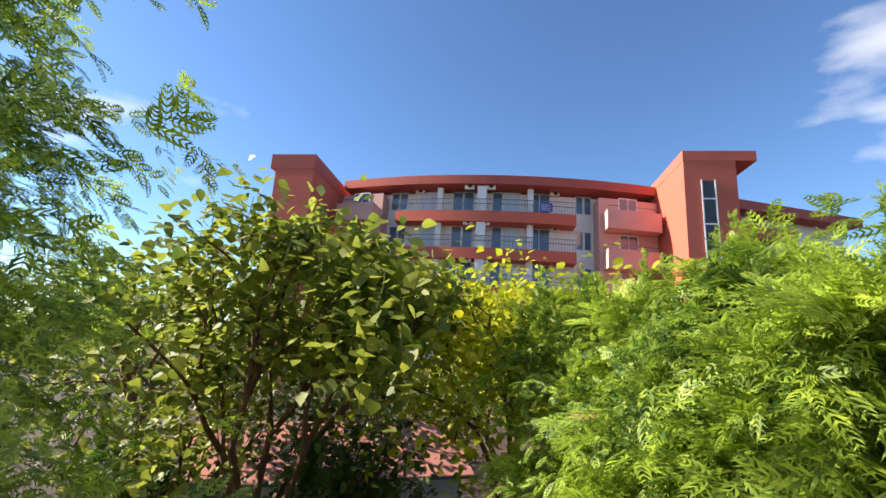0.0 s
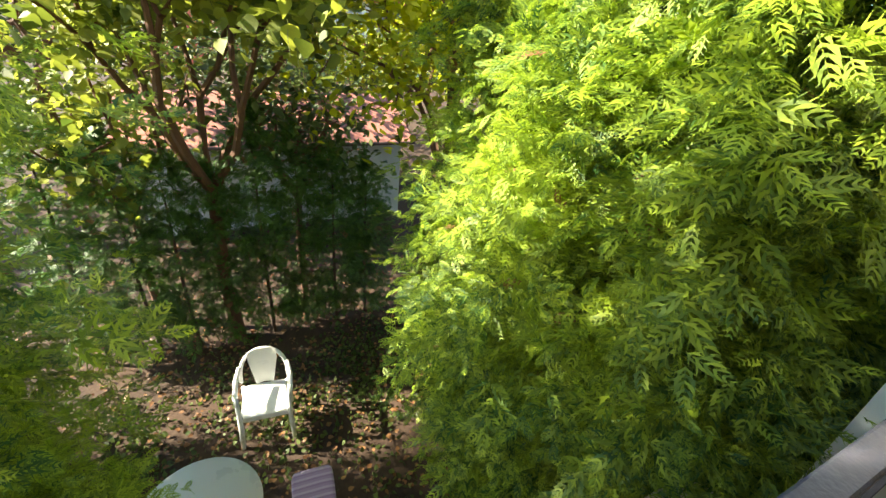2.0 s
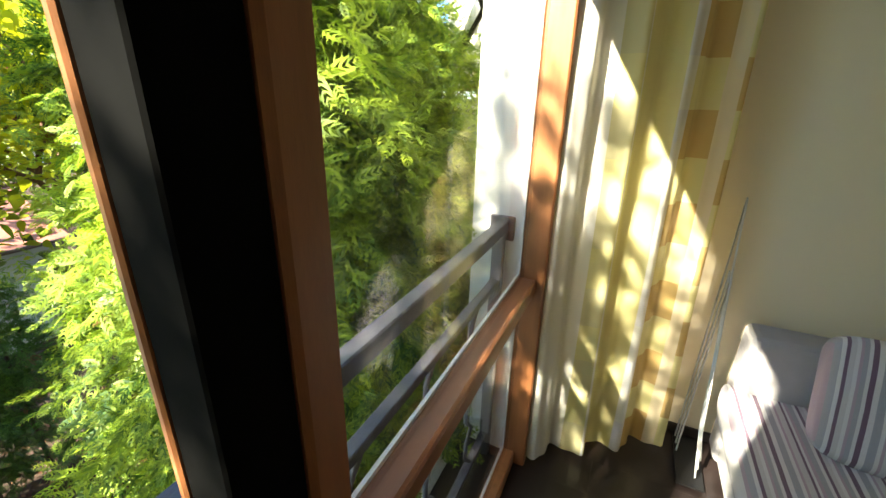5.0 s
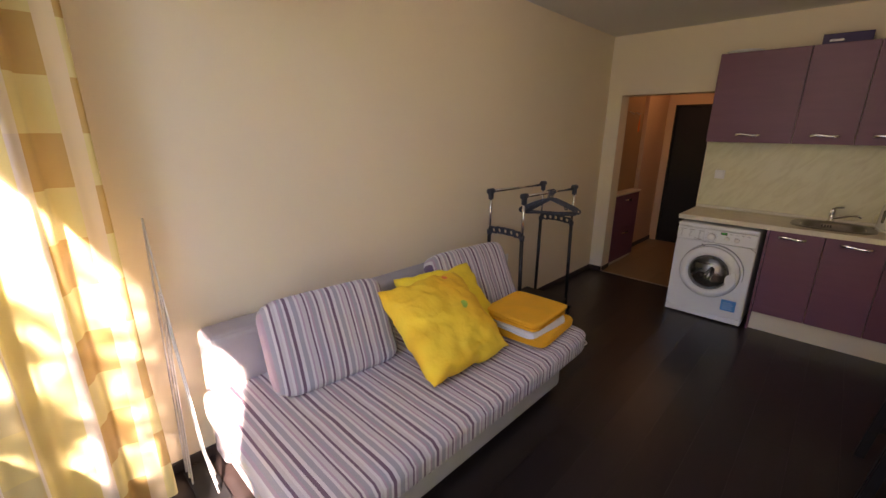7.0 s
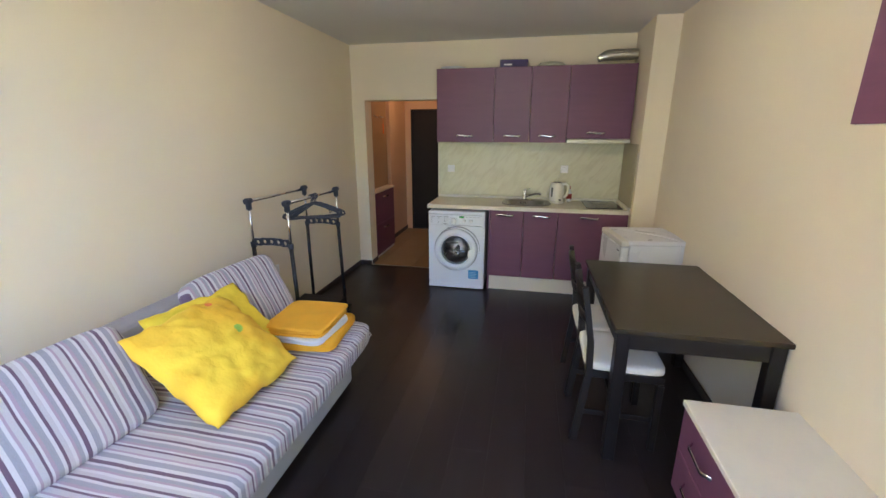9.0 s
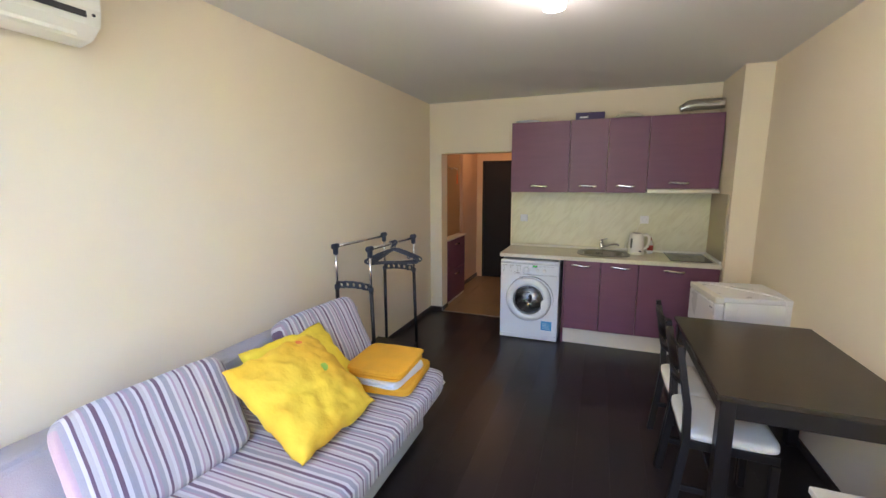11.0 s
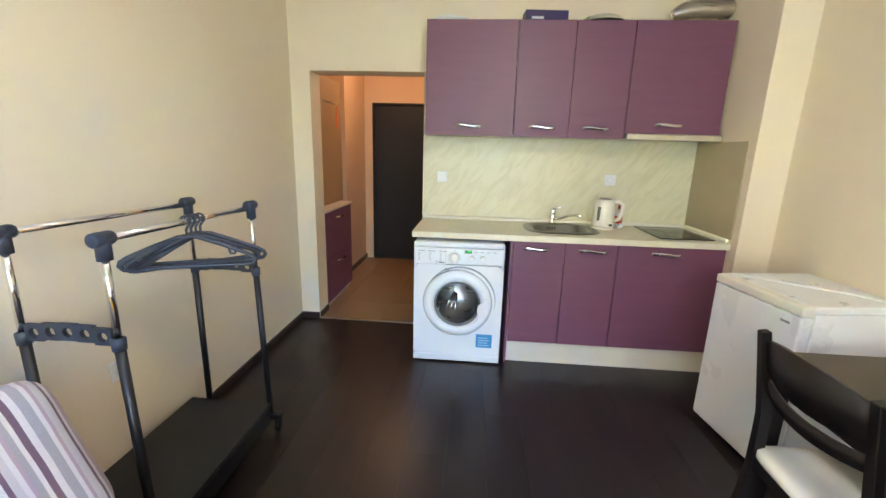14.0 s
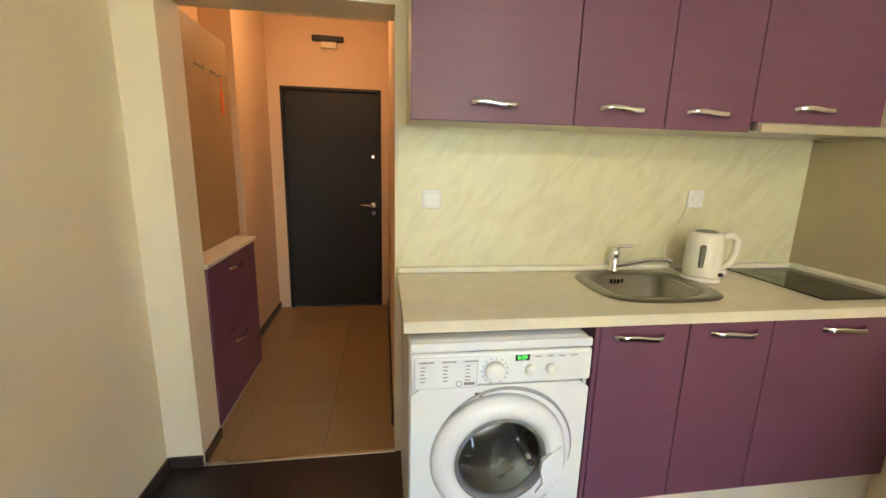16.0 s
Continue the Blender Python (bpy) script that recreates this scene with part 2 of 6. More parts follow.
def print_mat(m, spots):
    n, l = m.node_tree.nodes, m.node_tree.links
    b = n["Principled BSDF"]
    base = b.inputs["Base Color"].links[0].from_socket
    co, no = n.new("ShaderNodeTexCoord"), n.new("ShaderNodeTexNoise")
    no.inputs["Scale"].default_value = 3.2
    l.new(co.outputs["Object"], no.inputs[0])
    rg = n.new("ShaderNodeMapRange")
    rg.inputs["From Min"].default_value, rg.inputs["From Max"].default_value = 0.42, 0.60
    l.new(no.outputs[0], rg.inputs[0])
    last = None
    for colour, fac in [((0.89, 0.62, 0.055), rg.outputs[0])] + spots:
        mx = n.new("ShaderNodeMix")
        mx.data_type = "RGBA"
        if isinstance(fac, tuple):
            d, lt = n.new("ShaderNodeVectorMath"), n.new("ShaderNodeMath")
            d.operation, d.inputs[1].default_value = "DISTANCE", fac[:3]
            lt.operation, lt.inputs[1].default_value = "LESS_THAN", fac[3]
            l.new(co.outputs["Object"], d.inputs[0])
            l.new(d.outputs["Value"], lt.inputs[0])
            fac = lt.outputs[0]
        l.new(fac, mx.inputs[0])
        l.new(last or base, mx.inputs[6])
        mx.inputs[7].default_value = (*colour, 1)
        last = mx.outputs[2]
    l.new(last, b.inputs["Base Color"])
    return m


print_mat(YEL, [((0.30, 0.50, 0.08), (0.02, 0.10, -0.085, 0.022)), ((0.30, 0.50, 0.08), (-0.10, 0.24, -0.05, 0.02)), ((0.85, 0.22, 0.06), (0.22, 0.14, -0.03, 0.022))])
ORA = mat("orange_towel", (0.90, 0.45, 0.03), 0.95, vary=0.10, scale=8, bump=0.7, fine=260)
WTOW = mat("white_towel", (0.82, 0.82, 0.84), 0.95, vary=0.05, scale=8, bump=0.7, fine=260)
REDP = mat("red_print", (0.75, 0.18, 0.05), 0.9, bump=0.2)
SOFAB = mat("grey_lilac_sofa_cloth", (0.40, 0.38, 0.40), 0.9, vary=0.08, scale=9, bump=0.3, fine=260)
SOFABASE = mat("light_grey_sofa_base", (0.50, 0.49, 0.50), 0.85, vary=0.08, scale=9, bump=0.3, fine=260)
P, Wt, G1, L1, G2 = (0.15, 0.09, 0.14), (0.60, 0.57, 0.60), (0.33, 0.32, 0.37), (0.40, 0.30, 0.37), (0.50, 0.47, 0.50)
STOPS = [(0, P), (0.07, Wt), (0.14, G1), (0.24, Wt), (0.29, L1), (0.33, G2), (0.42, P), (0.46, Wt), (0.50, L1), (0.55, G1), (0.63, Wt), (0.68, P),
         (0.73, G2), (0.80, Wt), (0.85, L1), (0.89, G1), (0.95, Wt)]
STRIPE = stripe_mat("striped_sofa_cloth", 1, STOPS, 0.21)
GLASS = glass_mat("window_glass")
DGLASS = glass_mat("dark_door_glass", (0.92, 0.94, 0.98))
BULB = emit("bulb", (1.0, 0.95, 0.85), 2)
LCD = emit("green_display", (0.05, 0.9, 0.15), 0.05)


def marble():
    m = mat("splash_marble", (0.60, 0.57, 0.38), 0.35, vary=0.05, scale=8, bump=0.0)
    n, l = m.node_tree.nodes, m.node_tree.links
    b = n["Principled BSDF"]
    co, rot, mp, no, rp = n.new("ShaderNodeTexCoord"), n.new("ShaderNodeMapping"), n.new("ShaderNodeMapping"), n.new("ShaderNodeTexNoise"), n.new("ShaderNodeValToRGB")
    rot.inputs["Rotation"].default_value = (0, radians(52), 0)
    mp.inputs["Scale"].default_value = (2.2, 1, 9.0)
    no.inputs["Scale"].default_value, no.inputs["Detail"].default_value, no.inputs["Distortion"].default_value = 2.2, 6, 1.2
    e = rp.color_ramp.elements
    e[0].position, e[0].color = 0.30, (0.62, 0.58, 0.38, 1)
    e[1].position, e[1].color = 0.58, (0.70, 0.67, 0.47, 1)
    l.new(co.outputs["Object"], rot.inputs[0])
    l.new(rot.outputs[0], mp.inputs[0])
    l.new(mp.outputs[0], no.inputs[0])
    l.new(no.outputs[0], rp.inputs[0])
    l.new(rp.outputs[0], b.inputs["Base Color"])
    return m


MARBLE = marble()


# ---- mesh helpers ----
def mesh_of(name, bm, material, smooth=False):
    me = bpy.data.meshes.new(name)
    bmesh.ops.recalc_face_normals(bm, faces=bm.faces)
    bm.to_mesh(me)
    bm.free()
    for mm in (material if isinstance(material, (list, tuple)) else [material]):
        me.materials.append(mm)
    if smooth:
        me.shade_smooth()
    return me


def part(name, bm, material, parent=None, label="", smooth=False, at=None):
    """One mesh object, under a thing or a part if given."""
    ob = new(name, bm if isinstance(bm, bpy.types.Mesh) else mesh_of(name, bm, material, smooth))
    ob.parent = parent
    if at is not None:
        ob.matrix_basis = at
    return tagged(ob, label) if label else ob


def thing(name, label, category, m=None, group="", kind=""):
    ob = new(name)
    ob.empty_display_size = 0.1
    ob.matrix_basis = m or Matrix()
    return tagged(ob, label, category, group, kind)


def add_box(bm, lo, hi, bevel=0.0, seg=1):
    lo, hi = Vector(lo), Vector(hi)
    r = bmesh.ops.create_cube(bm, size=1, matrix=Matrix.Translation((lo + hi) / 2) @ Matrix.Diagonal((*(hi - lo), 1)))
    if bevel:
        vs = set(r["verts"])
        es = [e for e in bm.edges if e.verts[0] in vs and e.verts[1] in vs]
        bmesh.ops.bevel(bm, geom=es, offset=bevel, segments=seg, affect="EDGES", profile=0.5)
    return bm


def box(lo, hi, bevel=0.0, seg=1):
    return add_box(bmesh.new(), lo, hi, bevel, seg)


def add_tube(bm, pts, r, n=10, cap=True):
    """A round bar along a path of points; r may be a list of radii."""
    pts = [Vector(p) for p in pts]
    rs = r if isinstance(r, (list, tuple)) else [r] * len(pts)
    rings, up = [], None
    for k, p in enumerate(pts):
        d = (pts[min(k + 1, len(pts) - 1)] - pts[max(k - 1, 0)]).normalized()
        if up is None:
            up = d.orthogonal().normalized()
        side = d.cross(up).normalized()
        up = side.cross(d).normalized()
        rings.append([bm.verts.new(p + (side * math.cos(2 * math.pi * a / n) + up * math.sin(2 * math.pi * a / n)) * rs[k]) for a in range(n)])
    for a, b in zip(rings, rings[1:]):
        for k in range(n):
            bm.faces.new((a[k], a[(k + 1) % n], b[(k + 1) % n], b[k]))
    if cap:
        bm.faces.new(rings[0][::-1])
        bm.faces.new(rings[-1])
    return bm


def tube(pts, r, n=10, cap=True):
    return add_tube(bmesh.new(), pts, r, n, cap)


def add_lathe(bm, prof, n=24, m=None):
    """A turned shape from (radius, height) pairs, about z, then moved by m."""
    m = m or Matrix()
    rings = []
    for r, z in prof:
        rings.append([bm.verts.new(m @ Vector((r * math.cos(2 * math.pi * a / n), r * math.sin(2 * math.pi * a / n), z))) for a in range(n)]
                     if r > 1e-5 else [bm.verts.new(m @ Vector((0, 0, z)))])
    for a, b in zip(rings, rings[1:]):
        for k in range(n):
            k2 = (k + 1) % n
            if len(a) == 1 and len(b) > 1:
                bm.faces.new((a[0], b[k2], b[k]))
            elif len(b) == 1 and len(a) > 1:
                bm.faces.new((a[k], a[k2], b[0]))
            elif len(a) > 1:
                bm.faces.new((a[k], a[k2], b[k2], b[k]))
    return bm


def lathe(prof, n=24, m=None):
    return add_lathe(bmesh.new(), prof, n, m)


def add_poly(bm, pts, thick):
    """A flat outline pulled out by the vector thick."""
    a = [bm.verts.new(p) for p in pts]
    b = [bm.verts.new(Vector(p) + Vector(thick)) for p in pts]
    bm.faces.new(a[::-1])
    bm.faces.new(b)
    for k in range(len(a)):
        bm.faces.new((a[k], a[(k + 1) % len(a)], b[(k + 1) % len(a)], b[k]))
    return bm


def soft_box(size, puff=0.0, rough=0.0, seed=0, res=(16, 16, 5), power=6):
    """A cushion-like block centred on its origin: rounded edges, swollen faces, small wrinkles."""
    bm = bmesh.new()
    nx, ny, nz = res
    def place(u, v, w):
        p = [u, v, w]
        k = (abs(u) ** power + abs(v) ** power + abs(w) ** power) ** (1 / power)
        big = max(abs(u), abs(v), abs(w), 1e-6)
        q = Vector([c * big / max(k, 1e-6) for c in p])
        q.x *= size[0] / 2
        q.y *= size[1] / 2
        q.z *= size[2] / 2 * (1 + puff * (1 - u * u) * (1 - v * v))
        s = noise.noise(Vector((q.x * 7 + seed, q.y * 7, q.z * 7))) + 0.5 * noise.noise(Vector((q.x * 19 + seed, q.y * 19, q.z * 5)))
        return q + Vector((0, 0, 1 if w >= 0 else -1)) * rough * s
    store = {}
    def vert(i, j, k):
        if (i, j, k) not in store:
            store[i, j, k] = bm.verts.new(place(2 * i / nx - 1, 2 * j / ny - 1, 2 * k / nz - 1))
        return store[i, j, k]
    for i in range(nx):
        for j in range(ny):
            for k in (0, nz):
                bm.faces.new((vert(i, j, k), vert(i + 1, j, k), vert(i + 1, j + 1, k), vert(i, j + 1, k)))
    for k in range(nz):
        for i in range(nx):
            for j in (0, ny):
                bm.faces.new((vert(i, j, k), vert(i + 1, j, k), vert(i + 1, j, k + 1), vert(i, j, k + 1)))
        for j in range(ny):
            for i in (0, nx):
                bm.faces.new((vert(i, j, k), vert(i, j + 1, k), vert(i, j + 1, k + 1), vert(i, j, k + 1)))
    return bm


def pillow_mesh(w, h, d, seed, crease=0.012, n=26):
    """A filled pillowcase: pointed corners, fat middle, creases."""
    bm = bmesh.new()
    grid = {}
    for s in (1, -1):
        for i in range(n + 1):
            for j in range(n + 1):
                u, v = 2 * i / n - 1, 2 * j / n - 1
                edge = i in (0, n) or j in (0, n)
                if s < 0 and edge:
                    grid[s, i, j] = grid[1, i, j]
                    continue
                pin = 1 - 0.03 * (1 - abs(v) ** 2) * abs(u) ** 3
                pin2 = 1 - 0.03 * (1 - abs(u) ** 2) * abs(v) ** 3
                t = ((1 - u * u) * (1 - v * v)) ** 0.36 * d / 2
                c = noise.noise(Vector((u * 3.1 + seed, v * 2.3, s))) + 0.6 * noise.noise(Vector((u * 7 + v * 3, v * 4 - u * 2 + seed, s * 3)))
                c += 0.5 * (0.5 - abs(noise.noise(Vector((u * 1.7 + v * 1.2 + seed, v * 2.6 - u, s * 2)))) * 2.2)
                ed = 0.018 * noise.noise(Vector((u * 3.5, v * 3.5, seed)))
                grid[s, i, j] = bm.verts.new((u * w / 2 * pin + ed, v * h / 2 * pin2 + ed, s * t + crease * c))
    for s in (1, -1):
        for i in range(n):
            for j in range(n):
                f = [grid[s, i, j], grid[s, i + 1, j], grid[s, i + 1, j + 1], grid[s, i, j + 1]]
                bm.faces.new(f if s > 0 else f[::-1])
    return bm


def struct(name, bm, material, label="", smooth=False):
    return tagged(part(name, bm, material, None, label, smooth), kind="structure")


# ---- room ----
XL, XR, YW, YB, H = 0.0, 3.238, 1.26, 6.37, 2.58
YO = 0.98

bm = box((XL - 0.2, YO, -0.04), (XR + 0.2, YB, -0.012))
floor = struct("floor", bm, FLOORM, "dark wenge laminate floor laid in long planks")
struct("ceiling", box((XL - 0.3, YO, H), (XR + 0.2, YB + 0.2, H + 0.2)), CEIL, "matt off-white plastered ceiling")
struct("wall_west", box((XL - 0.25, YO, -0.2), (XL, YB + 0.2, H)), WALL, "cream painted plaster wall behind the sofa")
struct("wall_east", box((XR, YO, -0.2), (XR + 0.25, YB + 0.2, H)), WALL, "cream painted plaster wall beside the table")
bm = box((XL, YB, 0), (0.152, YB + 0.2, H))
add_box(bm, (0.152, YB, 1.99), (1.025, YB + 0.2, H))
add_box(bm, (1.025, YB, 0), (XR, YB + 0.2, H))
struct("wall_north", bm, WALL, "cream painted wall with an open doorway to the hall")
struct("wall_pillar", box((3.036, 5.72, 0), (XR, YB, H)), WALL, "cream painted boxed pillar beside the kitchen units")
# window wall: opening 0.50 .. 2.72, up to 2.35
X0, X1, ZT = 0.50, 2.92, 2.46
bm = box((XL, YO, -2.5), (X0, YW, H))
add_box(bm, (X1, YO, -2.5), (XR, YW, H))
add_box(bm, (X0, YO, ZT), (X1, YW, H))
add_box(bm, (X0, YO, -2.5), (X1, YW, -0.02))
struct("wall_south", bm, WHITE, "white painted outer wall round the balcony door")
bm = box((-6.0, YO + 0.002, -2.5), (XL - 0.25, YO + 0.25, 6.0))
add_box(bm, (XR + 0.25, YO + 0.002, -2.5), (9.0, YO + 0.25, 6.0))
add_box(bm, (XL - 0.25, YO + 0.002, H + 0.2), (XR + 0.25, YO + 0.25, 6.0))
struct("wall_outer", bm, WHITE, "white rendered outer wall of the house")
struct("sill", box((0.60, 0.715, -0.07), (X1 + 0.1, YO, -0.02), 0.006), CARCASS, "pale stone ledge outside the balcony door")
for nm, lo, hi in (("baseboard_west", (XL, YW, 0), (XL + 0.014, YB, 0.055)), ("baseboard_east", (XR - 0.014, YW, 0), (XR, 5.72, 0.055)),
                   ("baseboard_north", (XL + 0.014, YB - 0.014, 0), (0.152, YB, 0.055)), ("baseboard_pillar", (3.04, 5.706, 0), (XR - 0.014, 5.72, 0.055))):
    struct(nm, box(lo, hi, 0.003), SKIRT, "dark brown skirting strip at the foot of the wall")
# hall
HYE = 8.48
struct("hall_floor", box((-0.3, YB + 0.001, -0.04), (1.05, HYE + 0.2, -0.012)), GROUT, "beige tiled hall floor")
struct("threshold", box((0.152, YB - 0.012, 0.0), (1.025, YB + 0.012, 0.007), 0.003), STEEL, "thin metal strip between laminate and tiles")
struct("hall_ceiling", box((-0.3, YB + 0.2, 2.55), (1.2, HYE + 0.2, 2.7)), CEIL, "plain hall ceiling")
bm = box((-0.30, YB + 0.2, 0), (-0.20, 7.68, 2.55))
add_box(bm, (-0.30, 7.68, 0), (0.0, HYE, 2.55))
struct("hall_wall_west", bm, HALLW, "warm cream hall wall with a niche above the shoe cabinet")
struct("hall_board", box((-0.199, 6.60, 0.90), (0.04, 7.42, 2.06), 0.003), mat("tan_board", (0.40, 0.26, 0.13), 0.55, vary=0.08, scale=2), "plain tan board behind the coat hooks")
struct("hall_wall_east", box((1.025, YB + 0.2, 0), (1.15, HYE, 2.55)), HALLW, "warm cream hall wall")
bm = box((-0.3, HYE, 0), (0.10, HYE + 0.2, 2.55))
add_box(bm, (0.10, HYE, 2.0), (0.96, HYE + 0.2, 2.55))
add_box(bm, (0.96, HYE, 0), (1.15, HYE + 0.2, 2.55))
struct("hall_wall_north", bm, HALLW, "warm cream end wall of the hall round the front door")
for nm, lo, hi in (("baseboard_hall", (0.0, 7.68, 0), (0.014, HYE, 0.06)), ("baseboard_hall_east", (1.011, YB + 0.2, 0), (1.025, HYE, 0.06)), ("baseboard_jamb", (0.152, YB + 0.012, 0), (0.162, YB + 0.2, 0.055))):
    struct(nm, box(lo, hi, 0.003), SKIRT, "brown skirting strip in the hall")


def front_door():
    d = thing("door_1", "black-brown steel front door closed at the end of the hall", "door", kind="structure")
    part("door_sill", box((0.10, HYE + 0.002, -0.012), (0.96, HYE + 0.14, 0.008)), DOORM, d)
    part("door_leaf", box((0.115, HYE + 0.03, 0.01), (0.945, HYE + 0.08, 1.985), 0.004), DOORM, d)
    bm = box((0.10, HYE - 0.004, 0), (0.125, HYE + 0.10, 2.0), 0.003)
    add_box(bm, (0.935, HYE - 0.004, 0), (0.96, HYE + 0.10, 2.0), 0.003)
    add_box(bm, (0.125, HYE - 0.004, 1.975), (0.935, HYE + 0.10, 2.0), 0.003)
    part("door_frame", bm, DOORM, d)
    h = part("handle", tube([(0.885, HYE + 0.03, 0.98), (0.885, HYE - 0.02, 0.98), (0.87, HYE - 0.03, 0.98), (0.77, HYE - 0.03, 0.985)], 0.008), CHROME, d, "chrome lever handle", True)
    ry = pose(0, 0, 0, 90)
    part("rose", lathe([(0, 0), (0.024, 0), (0.024, 0.008), (0, 0.008)], 20, Matrix.Translation((0.885, HYE + 0.03, 0.98)) @ ry), CHROME, h)
    part("keyhole_plate", lathe([(0, 0), (0.022, 0), (0.02, 0.01), (0, 0.01)], 20, Matrix.Translation((0.885, HYE + 0.03, 0.905)) @ ry), CHROME, d)
    part("upper_lock", lathe([(0, 0), (0.023, 0), (0.02, 0.014), (0.008, 0.016), (0, 0.016)], 20, Matrix.Translation((0.885, HYE + 0.03, 1.42)) @ ry), CHROME, d)


front_door()


# ---- balcony door and rail ----
def glazing():
    w = thing("window_1", "orange-brown framed glazed panel beside the open balcony door", "window", kind="structure")
    yc0, yc1 = 1.20, YW
    bm = box((X0, yc0, 0.0), (0.57, 1.312, ZT), 0.006)
    add_box(bm, (0.57, yc0, ZT - 0.07), (1.705, yc1 + 0.004, ZT), 0.006)
    add_box(bm, (0.57, yc0, 0.0), (1.705, yc1 + 0.004, 0.08), 0.006)
    part("frame", bm, FRAMEW, w)
    part("transom", box((0.57, yc0, 0.885), (1.705, yc1 + 0.02, 0.955), 0.012, 2), FRAMEH, w)
    part("post", box((1.705, 1.163, 0.0), (1.775, yc1 + 0.015, ZT), 0.008), FRAMEW, w)
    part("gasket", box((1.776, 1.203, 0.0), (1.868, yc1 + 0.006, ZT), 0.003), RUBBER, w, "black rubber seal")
    part("stop", box((1.835, 1.190, 0.0), (1.872, 1.202, ZT), 0.003), FRAMEW, w)
    for z0, z1 in ((0.955, ZT - 0.07), (0.08, 0.885)):
        p = part("pane", box((0.575, 1.222, z0), (1.70, 1.230, z1)), GLASS, w)
        p.visible_shadow = False
        bm = box((0.57, 1.205, z0), (1.70, 1.214, z0 + 0.012))
        add_box(bm, (0.57, 1.205, z0), (0.582, 1.214, z1))
        part("glazing_bead", bm, WHITE, w)
    fx = box((1.876, yc0, ZT - 0.05), (X1, yc1, ZT), 0.004)
    add_box(fx, (X1 - 0.05, yc0, 0), (X1, yc1, ZT - 0.05), 0.004)
    part("door_frame", fx, FRAMEW, w)


glazing()


def open_sash():
    d = thing("door_2", "orange-brown glazed balcony door standing open into the room", "door", pose(X1 - 0.06, 1.275, 0.02, 0, 0, 108), kind="structure")
    L, T, Z = 0.80, 0.06, 2.28
    bm = box((0, 0, 0), (0.09, T, Z), 0.008)
    add_box(bm, (L - 0.09, 0, 0), (L, T, Z), 0.008)
    add_box(bm, (0.09, 0, 0), (L - 0.09, T, 0.10), 0.008)
    add_box(bm, (0.09, 0, Z - 0.09), (L - 0.09, T, Z), 0.008)
    add_box(bm, (0.09, 0.002, 0.86), (L - 0.09, T - 0.002, 0.95), 0.008)
    part("sash_frame", bm, FRAMEW, d)
    for z0, z1 in ((0.10, 0.86), (0.95, Z - 0.09)):
        part("pane", box((0.09, 0.025, z0), (L - 0.09, 0.033, z1)), GLASS, d).visible_shadow = False
    part("handle", tube([(L - 0.045, T, 1.05), (L - 0.045, T + 0.045, 1.05), (L - 0.045, T + 0.05, 1.06), (L - 0.045, T + 0.05, 1.17)], 0.008), WHITE, d, "", True)


open_sash()


def balcony_rail():
    r = thing("balcony_rail", "grey painted steel guard rail across the balcony door", "railing")
    part("top_rail", box((X0 + 0.004, 1.094, 1.105), (X1 - 0.004, 1.137, 1.155), 0.004), RAILM, r)
    part("lower_rail", box((X0 + 0.07, 1.095, 0.89), (X1 - 0.06, 1.13, 0.92), 0.003), RAILM, r)
    part("bottom_rail", box((X0 + 0.07, 1.095, 0.10), (X1 - 0.06, 1.13, 0.13), 0.003), RAILM, r)
    part("end_plate", box((X0 - 0.002, 1.06, 1.07), (X0 + 0.012, 1.16, 1.17), 0.003), RAILM, r)
    for x in (X0 + 0.03, X1 - 0.07):
        part("upright", box((x, 1.09, -0.02), (x + 0.04, 1.135, 1.104), 0.003), RAILM, r)
    for k in range(6):
        x = 0.76 + 0.36 * k
        pts = [(x + 0.06 * math.sin(a * 1.05) * (1 if a < 3 else -1), 1.112, 0.13 + 0.76 * a / 12) for a in range(13)]
        part("scroll", tube(pts, 0.009, 8), RAILM, r, "", True)


balcony_rail()

# ---- kitchen ----
def handle_mesh(width, upper=False):
    bm = bmesh.new()
    n = 14
    prev = None
    for k in range(n + 1):
        u = k / n
        x = (u - 0.5) * width
        out = 0.026 * min(1, math.sin(math.pi * u) * 2.2)
        dz = 0.004 * math.sin(2 * math.pi * u)
        ring = [bm.verts.new((x, -out - a, dz + b)) for a, b in ((0, -0.010), (0.004, -0.008), (0.004, 0.008), (0, 0.010))]
        if prev:
            for i in range(4):
                bm.faces.new((prev[i], prev[(i + 1) % 4], ring[(i + 1) % 4], ring[i]))
        else:
            bm.faces.new(ring)
        prev = ring
    bm.faces.new(prev)
    return mesh_of("handle", bm, CHROME, True)


HANDLE = handle_mesh(0.19)


